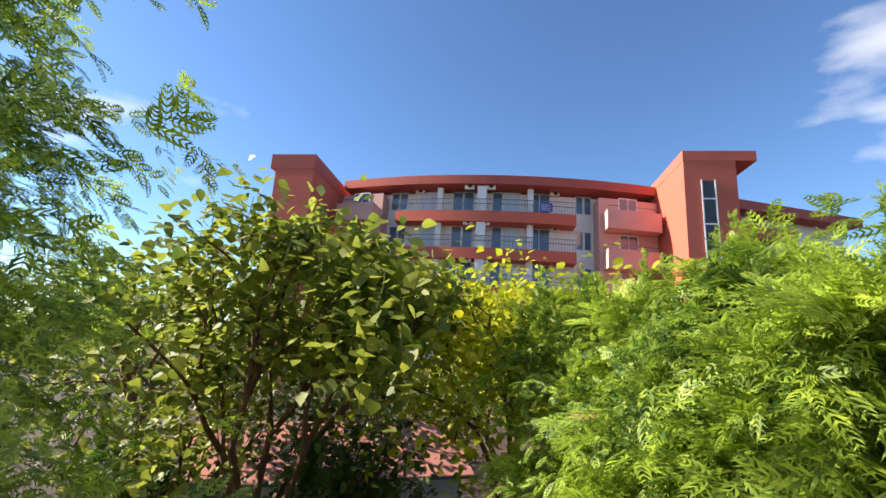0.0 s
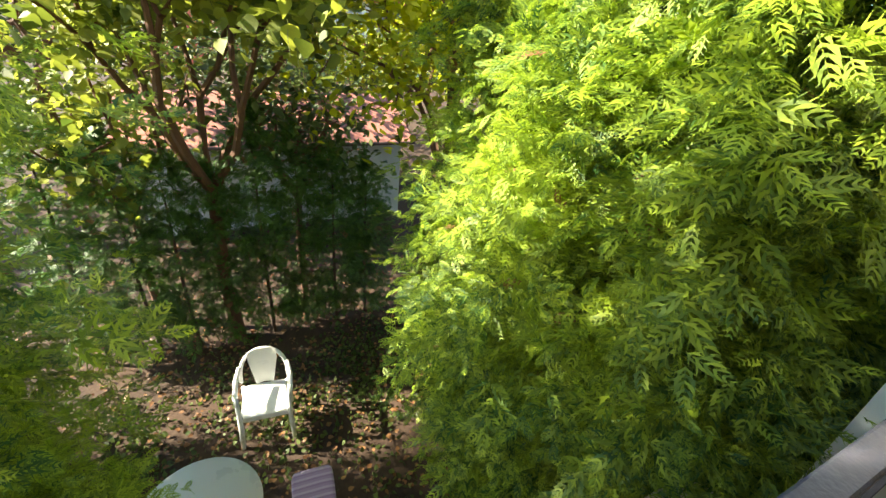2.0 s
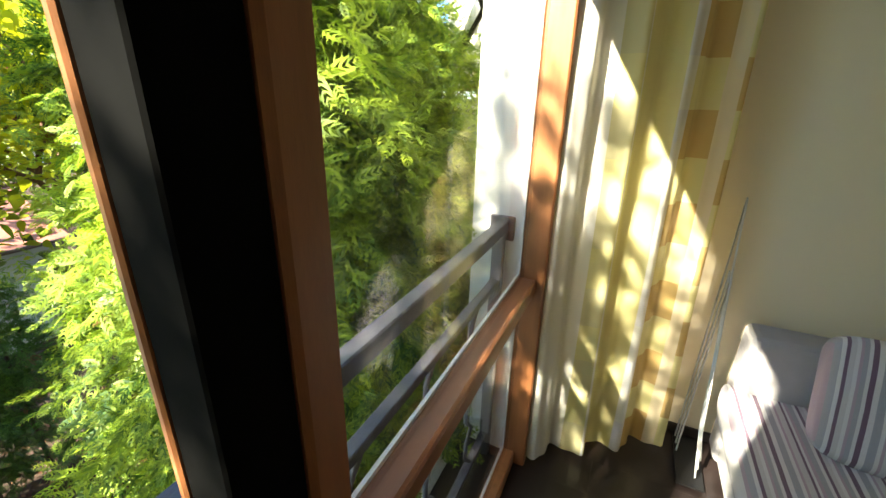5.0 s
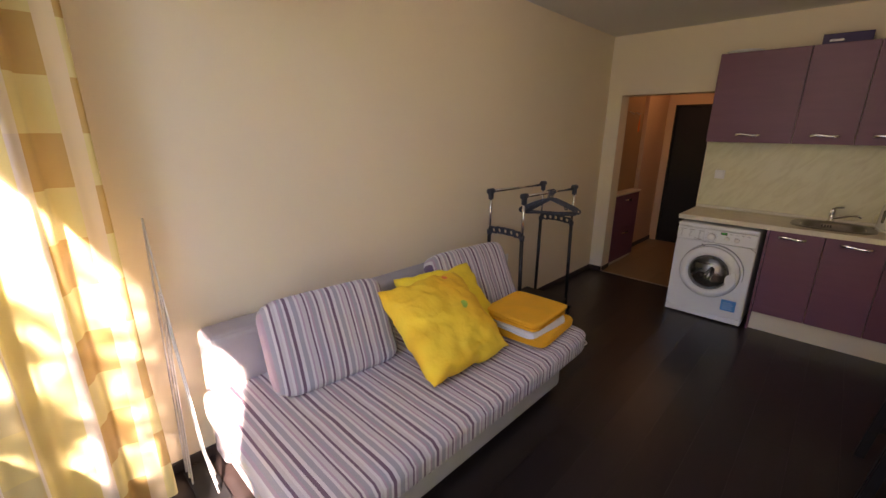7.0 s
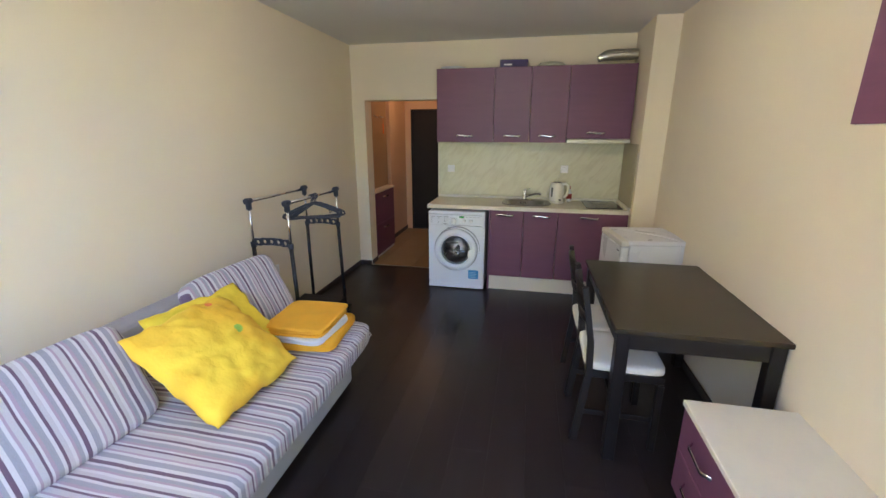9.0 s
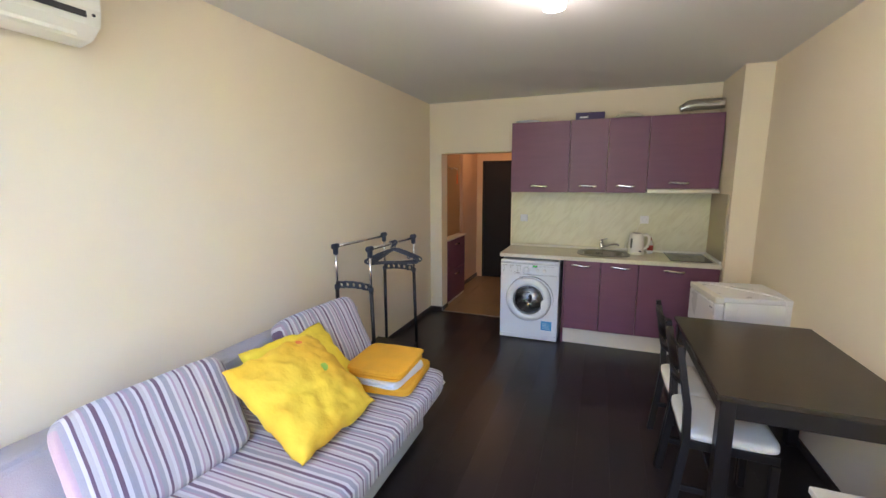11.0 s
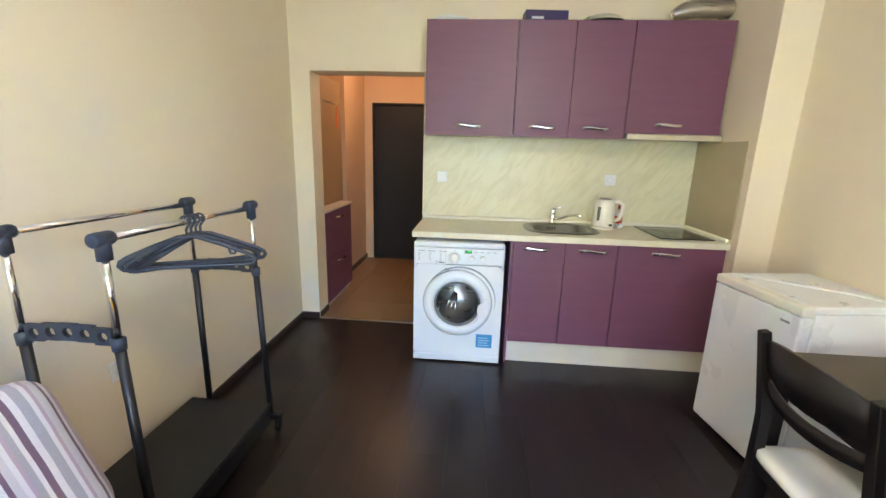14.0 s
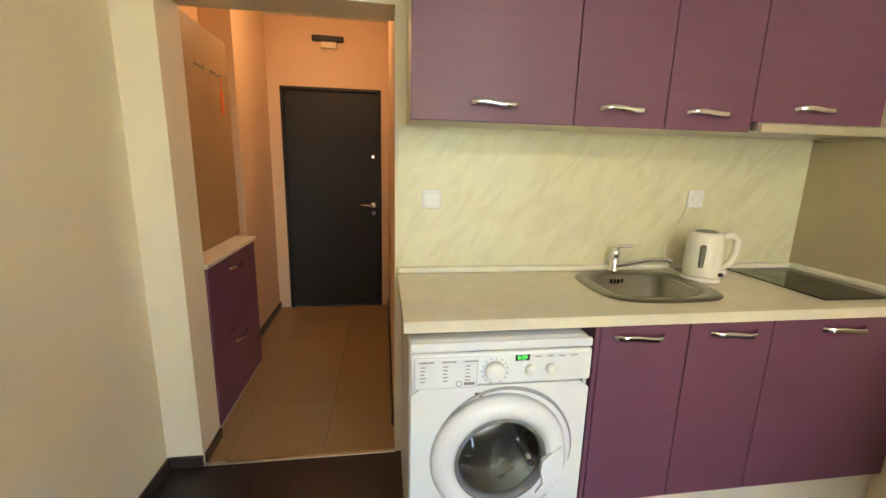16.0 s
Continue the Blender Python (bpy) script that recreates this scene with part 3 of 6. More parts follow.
def unit(name, x0, x1, y0, y1, z0, z1, hx, hz, label, cat="kitchen cabinet", group=""):
    c = thing(name, label, cat, group=group)
    zs, yt = (z1, y1) if z0 > 1 else (z1 - 0.14, y0 + 0.09)
    bm = box((x0 + 0.001, y0 + 0.02, z0), (x0 + 0.017, y1, zs))
    add_box(bm, (x1 - 0.017, y0 + 0.02, z0), (x1 - 0.001, y1, zs))
    add_box(bm, (x0 + 0.017, y0 + 0.02, z0), (x1 - 0.017, y1, z0 + 0.016))
    add_box(bm, (x0 + 0.017, y0 + 0.02, z1 - 0.016), (x1 - 0.017, yt, z1))
    add_box(bm, (x0 + 0.017, y1 - 0.01, z0 + 0.016), (x1 - 0.017, y1, z1 - 0.016))
    part("body", bm, CARCASS, c, "cream board body")
    d = part("door", box((x0 + 0.002, y0, z0 + 0.001), (x1 - 0.002, y0 + 0.018, z1 - 0.001), 0.0015), PURPLE, c, "purple wood-grain door")
    part("handle", HANDLE, None, d, "curved chrome handle", at=pose(hx, y0, hz))
    return c


CY, UY = 5.80, 6.09
for k, (a, b, hx) in enumerate(((1.07, 1.674, 1.37), (1.674, 2.042, 1.865), (2.042, 2.411, 2.22))):
    unit("wall_cabinet", a, b, UY, YB - 0.003, 1.535, 2.265, hx, 1.60, "purple wall cabinet with chrome handle above the worktop", group="kitchen wall cabinets")
unit("wall_cabinet", 2.411, 3.02, UY, YB - 0.003, 1.575, 2.265, 2.69, 1.63, "wide purple wall cabinet over the cooker hood", group="kitchen wall cabinets")
for a, b, hx in ((1.70, 2.035, 1.845), (2.035, 2.37, 2.21), (2.37, 3.03, 2.67)):
    unit("base_cabinet", a, b, CY, YB - 0.003, 0.16, 0.868, hx, 0.822, "purple base cabinet with a chrome bow handle under the worktop", group="kitchen base cabinets")
tagged(part("plinth", box((1.70, CY + 0.03, 0.0), (3.03, CY + 0.045, 0.158)), CARCASS), "cream plinth board under the base cabinets", "plinth")
tagged(part("side_panel", box((1.682, CY + 0.0, 0.0), (1.698, YB - 0.003, 0.868)), PURPLE), "purple end panel beside the washing machine", "panel")
# worktop with a cut-out for the sink
bm = box((1.035, CY - 0.02, 0.87), (1.86, YB - 0.012, 0.908))
add_box(bm, (1.86, CY - 0.02, 0.87), (2.24, 5.93, 0.908))
add_box(bm, (1.86, 6.27, 0.87), (2.24, YB - 0.012, 0.908))
add_box(bm, (2.24, CY - 0.02, 0.87), (3.034, YB - 0.012, 0.908))
tagged(part("worktop", bm, COUNTER), "cream speckled kitchen worktop over the cabinets and washing machine", "worktop")
bm = box((1.035, YB - 0.03, 0.9085), (3.03, YB - 0.008, 0.935), 0.006)
add_box(bm, (3.012, CY, 0.9085), (3.034, YB - 0.03, 0.935), 0.006)
tagged(part("worktop_upstand", bm, CREAMP), "pale plastic sealing strip along the back of the worktop", "trim")
struct("splash_back", box((1.035, YB - 0.008, 0.935), (3.03, YB, 1.535)), MARBLE, "yellow-green marbled splashback panel above the worktop")
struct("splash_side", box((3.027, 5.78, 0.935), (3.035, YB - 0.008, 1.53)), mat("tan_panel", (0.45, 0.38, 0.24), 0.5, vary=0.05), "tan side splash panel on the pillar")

def sink():
    s = thing("sink", "brushed steel sink set into the worktop", "sink")
    def ring(w, d, p, z, n=40):
        out = []
        for k in range(n):
            a = 2 * math.pi * k / n
            c, q = math.cos(a), math.sin(a)
            out.append((2.05 + w * math.copysign(abs(c) ** p, c), 6.10 + d * math.copysign(abs(q) ** p, q), z))
        return out
    bm = bmesh.new()
    prev = None
    for w, d, p, z in ((0.258, 0.222, 0.6, 0.9095), (0.248, 0.214, 0.6, 0.917), (0.215, 0.168, 0.6, 0.914), (0.186, 0.158, 0.6, 0.905), (0.170, 0.145, 0.55, 0.80), (0.13, 0.11, 0.6, 0.775), (0.02, 0.02, 1, 0.772)):
        r = [bm.verts.new(v) for v in ring(w, d, p, z)]
        if prev:
            for i in range(40):
                bm.faces.new((prev[i], prev[(i + 1) % 40], r[(i + 1) % 40], r[i]))
        prev = r
    bm.faces.new(prev)
    part("bowl", bm, mat("satin_sink_steel", (0.30, 0.285, 0.25), 0.30, 1.0, vary=0.05, bump=0.0), s, "", True)
    for k in range(4):
        part("overflow_slot", box((1.985 + 0.018 * k, 6.244, 0.876), (1.992 + 0.018 * k, 6.2475, 0.894)), RUBBER, s)


sink()


def tap():
    t = thing("tap", "chrome single-lever kitchen tap behind the sink", "tap")
    part("body", lathe([(0, 0), (0.028, 0), (0.027, 0.008), (0.021, 0.015), (0.02, 0.075), (0.022, 0.09), (0.018, 0.105), (0, 0.11)], 20, pose(2.03, 6.305, 0.916)), CHROME, t, "", True)
    part("spout", tube([(2.03, 6.30, 0.945), (2.07, 6.26, 0.962), (2.13, 6.21, 0.99), (2.18, 6.16, 1.003), (2.20, 6.145, 0.995)], [0.013, 0.012, 0.010, 0.010, 0.011], 12), CHROME, t, "", True)
    part("lever", tube([(2.03, 6.305, 1.02), (2.04, 6.29, 1.035), (2.09, 6.25, 1.045)], [0.012, 0.009, 0.005], 10), CHROME, t, "", True)


tap()
hob = thing("hob", "black glass two-ring hob let into the worktop", "hob")
part("glass_plate", box((2.64, 5.86, 0.909), (2.985, 6.33, 0.915), 0.002), HOB, hob)
for hy, hr in ((6.0, 0.075), (6.2, 0.09)):
    part("cooking_zone", lathe([(hr, 0), (hr + 0.003, 0.0), (hr + 0.003, 0.0006), (hr, 0.0006)], 32, pose(2.81, hy, 0.9152)), mat("zone_print", (0.10, 0.10, 0.10), 0.3), hob)
hood = thing("cooker_hood", "slim brushed-steel pull-out cooker hood under the wall cabinet", "cooker hood")
part("hood_body", box((2.42, 6.06, 1.538), (3.015, 6.36, 1.574), 0.004), STEEL, hood)
part("front_strip", box((2.415, 6.04, 1.532), (3.018, 6.058, 1.568), 0.003), mat("champagne_strip", (0.60, 0.55, 0.42), 0.35, 0.6), hood)


def wall_plate(name, m, label, holes):
    s = thing(name, label, "socket" if holes else "switch", m)
    part("plate", box((-0.041, -0.010, -0.041), (0.041, 0, 0.041), 0.004, 2), PLASTIC, s)
    if holes:
        part("insert", lathe([(0.0, 0.004), (0.017, 0.004), (0.0195, 0.011), (0.022, 0.0115), (0.022, 0.008)], 24, pose(0, 0, 0, 90)), mat("insert_white", (0.6, 0.6, 0.6), 0.4), s, "", True)
        for x in (-0.009, 0.009):
            part("pin_hole", lathe([(0, 0), (0.003, 0), (0.003, 0.001), (0, 0.001)], 8, Matrix.Translation((x, -0.0045, 0)) @ pose(0, 0, 0, 90)), RUBBER, s)
    else:
        part("rocker", box((-0.03, -0.014, -0.03), (0.03, -0.009, 0.03), 0.002), PLASTIC, s)
    return s


wall_plate("wall_socket", pose(2.44, YB - 0.008, 1.248), "white plastic wall socket on the splashback", True)
wall_plate("wall_switch", pose(1.18, YB - 0.008, 1.235), "white plastic blank cover on the splashback", False)
wall_plate("wall_socket", pose(0.0, 4.575, 0.51, 0, 0, 90), "white plastic wall socket low on the wall behind the clothes rack", True)


def washer():
    w = thing("washing_machine", "white front-loading washing machine standing under the worktop", "washing machine", pose(1.35, 5.745, 0))
    bm = box((-0.30, 0.012, 0.012), (0.30, 0.56, 0.85), 0.022, 3)
    bmesh.ops.delete(bm, geom=[f for f in bm.faces if f.normal.y < -0.99 and f.calc_area() > 0.1], context="FACES")
    part("cabinet", bm, ENAMEL, w)
    bm = bmesh.new()
    rows = []
    for y in (0.0, 0.016):
        o, i = [], []
        for a in range(64):
            q = 2 * math.pi * a / 64
            c, sn = math.cos(q), math.sin(q)
            m = max(abs(c) / 0.294, abs(sn) / 0.32)
            o.append(bm.verts.new((c / m, y, 0.38 + sn / m)))
            i.append(bm.verts.new((0.19 * c, y, 0.44 + 0.19 * sn)))
        rows.append((o, i))
        for a in range(64):
            bm.faces.new((o[a], o[(a + 1) % 64], i[(a + 1) % 64], i[a]))
    for a in range(64):
        for k in (0, 1):
            bm.faces.new((rows[0][k][a], rows[0][k][(a + 1) % 64], rows[1][k][(a + 1) % 64], rows[1][k][a]))
    part("front_panel", bm, ENAMEL, w)
    part("plinth_panel", box((-0.296, 0.004, 0.012), (0.296, 0.02, 0.057), 0.004, 2), ENAMEL, w)
    part("top_strip", box((-0.296, 0.001, 0.818), (0.296, 0.02, 0.848), 0.006, 2), ENAMEL, w)
    c = part("control_panel", box((-0.296, -0.004, 0.703), (0.296, 0.02, 0.815), 0.010, 2), ENAMEL, w)
    part("drawer_front", box((-0.285, -0.010, 0.702), (-0.085, -0.002, 0.806), 0.006, 2), ENAMEL, c)
    mark = mat("grey_marks", (0.25, 0.25, 0.27), 0.5)
    for k, x in enumerate((-0.27, -0.20, -0.13)):
        part("print", box((x, -0.0108, 0.79), (x + 0.045, -0.0100, 0.794)), mark, c)
        for j in range(5):
            part("print", box((x + 0.004, -0.0108, 0.775 - 0.012 * j), (x + 0.02 - 0.002 * (j % 3), -0.0100, 0.778 - 0.012 * j)), mark, c)
    part("badge", lathe([(0.008, 0), (0.010, 0), (0.010, 0.001), (0.008, 0.001)], 20, Matrix.Translation((-0.145, -0.010, 0.717)) @ pose(0, 0, 0, 90)), mark, c)
    part("badge", box((-0.13, -0.0108, 0.712), (-0.095, -0.0100, 0.721)), mark, c)
    k = lambda x, z, r, d: lathe([(0, d), (r * 0.86, d), (r, d * 0.7), (r * 1.06, 0), (0, 0)], 28, Matrix.Translation((x, -0.004, z)) @ pose(0, 0, 0, 90))
    part("program_dial", k(-0.03, 0.752, 0.031, 0.022), PLASTIC, c, "round white programme dial", True)
    for a in range(14):
        q = radians(-60 + a * 24)
        part("print", box((-0.03 + 0.042 * math.cos(q) - 0.002, -0.0048, 0.752 + 0.042 * math.sin(q) - 0.002), (-0.03 + 0.042 * math.cos(q) + 0.002, -0.004, 0.752 + 0.042 * math.sin(q) + 0.002)), mark, c)
    for x in (0.085, 0.155):
        part("knob", k(x, 0.752, 0.017, 0.014), PLASTIC, c, "", True)
    part("display", box((0.035, -0.0048, 0.783), (0.082, -0.0038, 0.803)), BLACKP, c)
    fc = bpy.data.curves.new("digits", "FONT")
    fc.body, fc.size, fc.align_x, fc.align_y, fc.extrude = "0:59", 0.019, "CENTER", "CENTER", 0.0002
    tmp = bpy.data.objects.new("digits", fc)
    scene.collection.objects.link(tmp)
    me = bpy.data.meshes.new_from_object(tmp.evaluated_get(bpy.context.evaluated_depsgraph_get()))
    bpy.data.objects.remove(tmp)
    me.materials.clear()
    me.materials.append(LCD)
    part("digits", me, None, c, "green lit digits", at=pose(0.0585, -0.0052, 0.793, 90))
    for x in (0.10, 0.14, 0.18, 0.22):
        part("print", box((x, -0.0048, 0.793), (x + 0.022, -0.004, 0.796)), mark, c)
    rot = Matrix.Translation((0, 0, 0.44)) @ pose(0, 0, 0, 90)
    d = part("door", lathe([(0.15, 0.012), (0.156, 0.030), (0.175, 0.044), (0.205, 0.040), (0.224, 0.024), (0.232, 0.0), (0.15, 0.0)], 56, rot), ENAMEL, w, "round white porthole door", True)
    cut = [(0.196, 0.05), (0.178, 0.04), (0.136, 0.0), (0.132, -0.035), (0.142, -0.085), (0.118, -0.118), (0.165, -0.12), (0.205, -0.05), (0.208, 0.01)]
    part("grip", add_poly(bmesh.new(), [(x, -0.030, 0.44 + z) for x, z in cut], (0, -0.016, 0)), ENAMEL, d)
    arc = [radians(-12 + 6 * j) for j in range(30)]
    # raised grey arc; its colour stands in for the shade of a groove
    part("recess", tube([(0.014 + 0.236 * math.cos(q), -0.002, 0.452 + 0.236 * math.sin(q)) for q in arc], [0.001 + 0.005 * math.sin(math.pi * j / 29) for j in range(30)], 8), mat("recess_shade_grey", (0.30, 0.32, 0.35), 0.5), w, "thin grey bead imitating the shaded groove round the porthole", True)
    part("gasket", lathe([(0.15, 0.0), (0.157, 0.02), (0.152, 0.034), (0.143, 0.030), (0.138, 0.002)], 56, rot), mat("grey_gasket", (0.16, 0.17, 0.18), 0.4), d, "grey rubber door seal", True)
    part("bowl", lathe([(0.15, 0.028), (0.14, 0.012), (0.125, -0.03), (0.10, -0.06), (0.0, -0.075)], 48, rot), DGLASS, d, "dark glass porthole bowl", True)
    drum = part("drum", lathe([(0.19, 0.0), (0.19, -0.30), (0.18, -0.33), (0.0, -0.34)], 40, Matrix.Translation((0, 0.02, 0.44)) @ pose(0, 0, 0, 90)), STEEL, w, "steel drum", True)
    for a in range(3):
        q = radians(90 + 120 * a)
        for j in (-1, 0, 1):
            q2 = q + 0.5 + 0.22 * j
            part("drum_rib", tube([(0.05 * math.cos(q2), 0.335, 0.44 + 0.05 * math.sin(q2)), (0.12 * math.cos(q2 + 0.15), 0.32, 0.44 + 0.12 * math.sin(q2 + 0.15)), (0.178 * math.cos(q2 + 0.2), 0.27, 0.44 + 0.178 * math.sin(q2 + 0.2))], [0.006, 0.010, 0.006], 8), CHROME, drum, "", True)
        part("paddle", tube([(0.165 * math.cos(q), 0.06, 0.44 + 0.165 * math.sin(q)), (0.165 * math.cos(q), 0.30, 0.44 + 0.165 * math.sin(q))], 0.022, 8), CHROME, drum, "", True)
    st = part("sticker", box((0.135, -0.0008, 0.125), (0.243, 0.0, 0.222)), mat("blue_sticker", (0.05, 0.30, 0.62), 0.4), w, "blue stuck-on energy label")
    for j in range(4):
        part("print", box((0.150, -0.0016, 0.14 + 0.018 * j), (0.225 - 0.01 * (j % 2), -0.0008, 0.145 + 0.018 * j)), mat("pale_print", (0.45, 0.65, 0.8), 0.5), st)
    part("hinge_mark", box((-0.09, -0.001, 0.662), (-0.065, 0.0, 0.676)), RUBBER, w)
    for x in (-0.25, 0.25):
        for y in (0.06, 0.5):
            part("foot", lathe([(0, 0), (0.022, 0), (0.022, 0.012), (0, 0.012)], 12, pose(x, y, 0)), RUBBER, w)


washer()


def kettle():
    k = thing("kettle", "white plastic electric kettle on the worktop", "kettle", pose(2.365, 6.17, 0.909))
    part("base", lathe([(0, 0), (0.075, 0), (0.078, 0.008), (0.074, 0.018), (0, 0.02)], 28), CREAMP, k, "", True)
    part("body", lathe([(0, 0.021), (0.070, 0.021), (0.074, 0.03), (0.075, 0.08), (0.071, 0.17), (0.064, 0.205), (0.056, 0.214), (0, 0.215)], 32), CREAMP, k, "", True)
    part("lid", lathe([(0, 0.222), (0.034, 0.22), (0.046, 0.214), (0.046, 0.2135), (0, 0.2135)], 28), mat("lid_grey", (0.25, 0.24, 0.2), 0.4), k, "", True)
    part("handle", tube([(0.045, -0.02, 0.195), (0.088, -0.036, 0.208), (0.112, -0.046, 0.185), (0.112, -0.046, 0.13), (0.098, -0.040, 0.085), (0.068, -0.030, 0.062)], [0.014, 0.016, 0.016, 0.015, 0.014, 0.013], 12), CREAMP, k, "", True)
    part("water_gauge", box((-0.060, -0.060, 0.065), (-0.035, -0.04, 0.165), 0.008, 2), mat("gauge", (0.16, 0.16, 0.12), 0.25), k)
    part("switch", box((0.020, -0.078, 0.032), (0.045, -0.060, 0.045), 0.004), BLACKP, k)
    part("cord", tube([(-0.06, 0.05, 0.012), (-0.09, 0.09, 0.03), (-0.10, 0.12, 0.09), (-0.06, 0.165, 0.13), (0.0, 0.18, 0.20), (0.05, 0.184, 0.335)], 0.003, 6), CREAMP, k, "", True)
    part("plug", lathe([(0, 0), (0.018, 0), (0.018, 0.03), (0.008, 0.045), (0, 0.045)], 16, Matrix.Translation((0.11, 0.03, 0.018)) @ pose(0, 0, 0, 0, 80, 0)), PLASTIC, k, "", True)


kettle()
b = thing("sauce_bottle", "small white bottle with a red label behind the kettle", "bottle", pose(2.505, 6.27, 0.909))
part("bottle_body", lathe([(0, 0), (0.026, 0), (0.027, 0.01), (0.027, 0.09), (0.014, 0.12), (0.012, 0.135), (0, 0.135)], 20), PLASTIC, b, "", True)
part("label", lathe([(0.0275, 0.03), (0.0278, 0.03), (0.0278, 0.085), (0.0275, 0.085)], 20), mat("red_label", (0.5, 0.06, 0.04), 0.5), b, "", True)
part("cap", lathe([(0, 0.136), (0.012, 0.136), (0.009, 0.165), (0, 0.166)], 16), mat("red_cap", (0.45, 0.05, 0.04), 0.4), b, "", True)
# things on top of the wall cabinets
cb = thing("carton", "small dark violet cardboard box on top of the wall cabinets", "box", pose(1.85, 6.22, 2.267, 0, 0, 4))
part("carton_body", box((-0.14, -0.06, 0), (0.14, 0.06, 0.075), 0.003), mat("violet_card", (0.035, 0.02, 0.09), 0.5), cb)
part("print", box((-0.10, -0.0608, 0.02), (-0.02, -0.060, 0.035)), PLASTIC, cb)
d = thing("dish", "flat white dish on top of the wall cabinets", "dish", pose(1.22, 6.22, 2.266))
part("dish_body", lathe([(0, 0), (0.07, 0), (0.13, 0.018), (0.132, 0.022), (0.07, 0.008), (0, 0.008)], 32), PLASTIC, d, "", True)
d = thing("bowl", "upturned pale bowl on top of the wall cabinets", "bowl", pose(2.22, 6.2, 2.266))
part("bowl_body", lathe([(0.15, 0), (0.148, 0.006), (0.11, 0.035), (0.05, 0.045), (0, 0.046)], 32), mat("greenish_glass", (0.55, 0.52, 0.38), 0.3), d, "", True)
d = thing("vent_duct", "crinkled aluminium vent hose on top of the wall cabinets", "duct")
pts, rr = [], []
for k in range(73):
    u = k / 72
    pts.append((2.66 + 0.36 * u, 6.20, 2.266 + 0.058 + 0.035 * math.sin(min(u * 2.4, 1) * math.pi / 2)))
    rr.append((0.052 if k % 2 else 0.047) * (0.55 + 0.45 * min(u * 5, 1)))
part("hose", tube(pts, rr, 20), STEEL, d, "", True)

# ---- fridge ----
FR = thing("fridge", "small white table-height fridge in the corner by the table", "fridge", pose(3.005, 5.10, 0, 0, 0, 8))
part("fridge_body", box((-0.20, -0.245, 0.03), (0.24, 0.245, 0.815), 0.006, 2), PLASTIC, FR)
part("fridge_top", box((-0.215, -0.25, 0.8155), (0.243, 0.25, 0.848), 0.006, 2), PLASTIC, FR)
fd = part("door", box((-0.262, -0.248, 0.04), (-0.205, 0.248, 0.80), 0.010, 2), PLASTIC, FR, "white fridge door")
part("badge", box((-0.2635, -0.20, 0.755), (-0.262, -0.155, 0.765)), mat("grey_marks", (0.25, 0.25, 0.27), 0.5), fd)
part("door_cap", box((-0.264, -0.249, 0.803), (-0.203, 0.249, 0.846), 0.008, 2), CREAMP, fd)
for x in (-0.17, 0.2):
    for y in (-0.2, 0.2):
        part("foot", lathe([(0, 0), (0.018, 0), (0.018, 0.03), (0, 0.03)], 10, pose(x, y, 0)), RUBBER, FR)
cord = thing("power_cord", "white power cord lying across the top of the fridge", "cable", pose(3.005, 5.10, 0, 0, 0, 8))
part("cable", tube([(-0.19, 0.20, 0.853), (-0.10, 0.10, 0.853), (0.0, 0.0, 0.853), (0.10, -0.10, 0.854), (0.15, -0.19, 0.854), (0.16, -0.245, 0.85), (0.162, -0.258, 0.82), (0.162, -0.258, 0.55)], 0.0045, 8), PLASTIC, cord, "", True)


# ---- table and chairs ----
def table():
    t = thing("dining_table", "dark-stained wooden dining table against the wall", "table")
    part("tabletop", box((2.50, 3.49, 0.725), (3.24, 4.61, 0.75), 0.004, 2), DARKT, t)
    bm = box((2.55, 3.515, 0.64), (3.19, 3.535, 0.7245))
    add_box(bm, (2.55, 4.565, 0.64), (3.19, 4.585, 0.7245))
    add_box(bm, (2.525, 3.57, 0.64), (2.545, 4.53, 0.7245))
    add_box(bm, (3.195, 3.57, 0.64), (3.215, 4.53, 0.7245))
    part("apron", bm, DARKW, t)
    for x in (2.515, 3.165):
        for y in (3.505, 4.535):
            part("leg", box((x, y, 0), (x + 0.06, y + 0.06, 0.7245), 0.003), DARKW, t)


table()


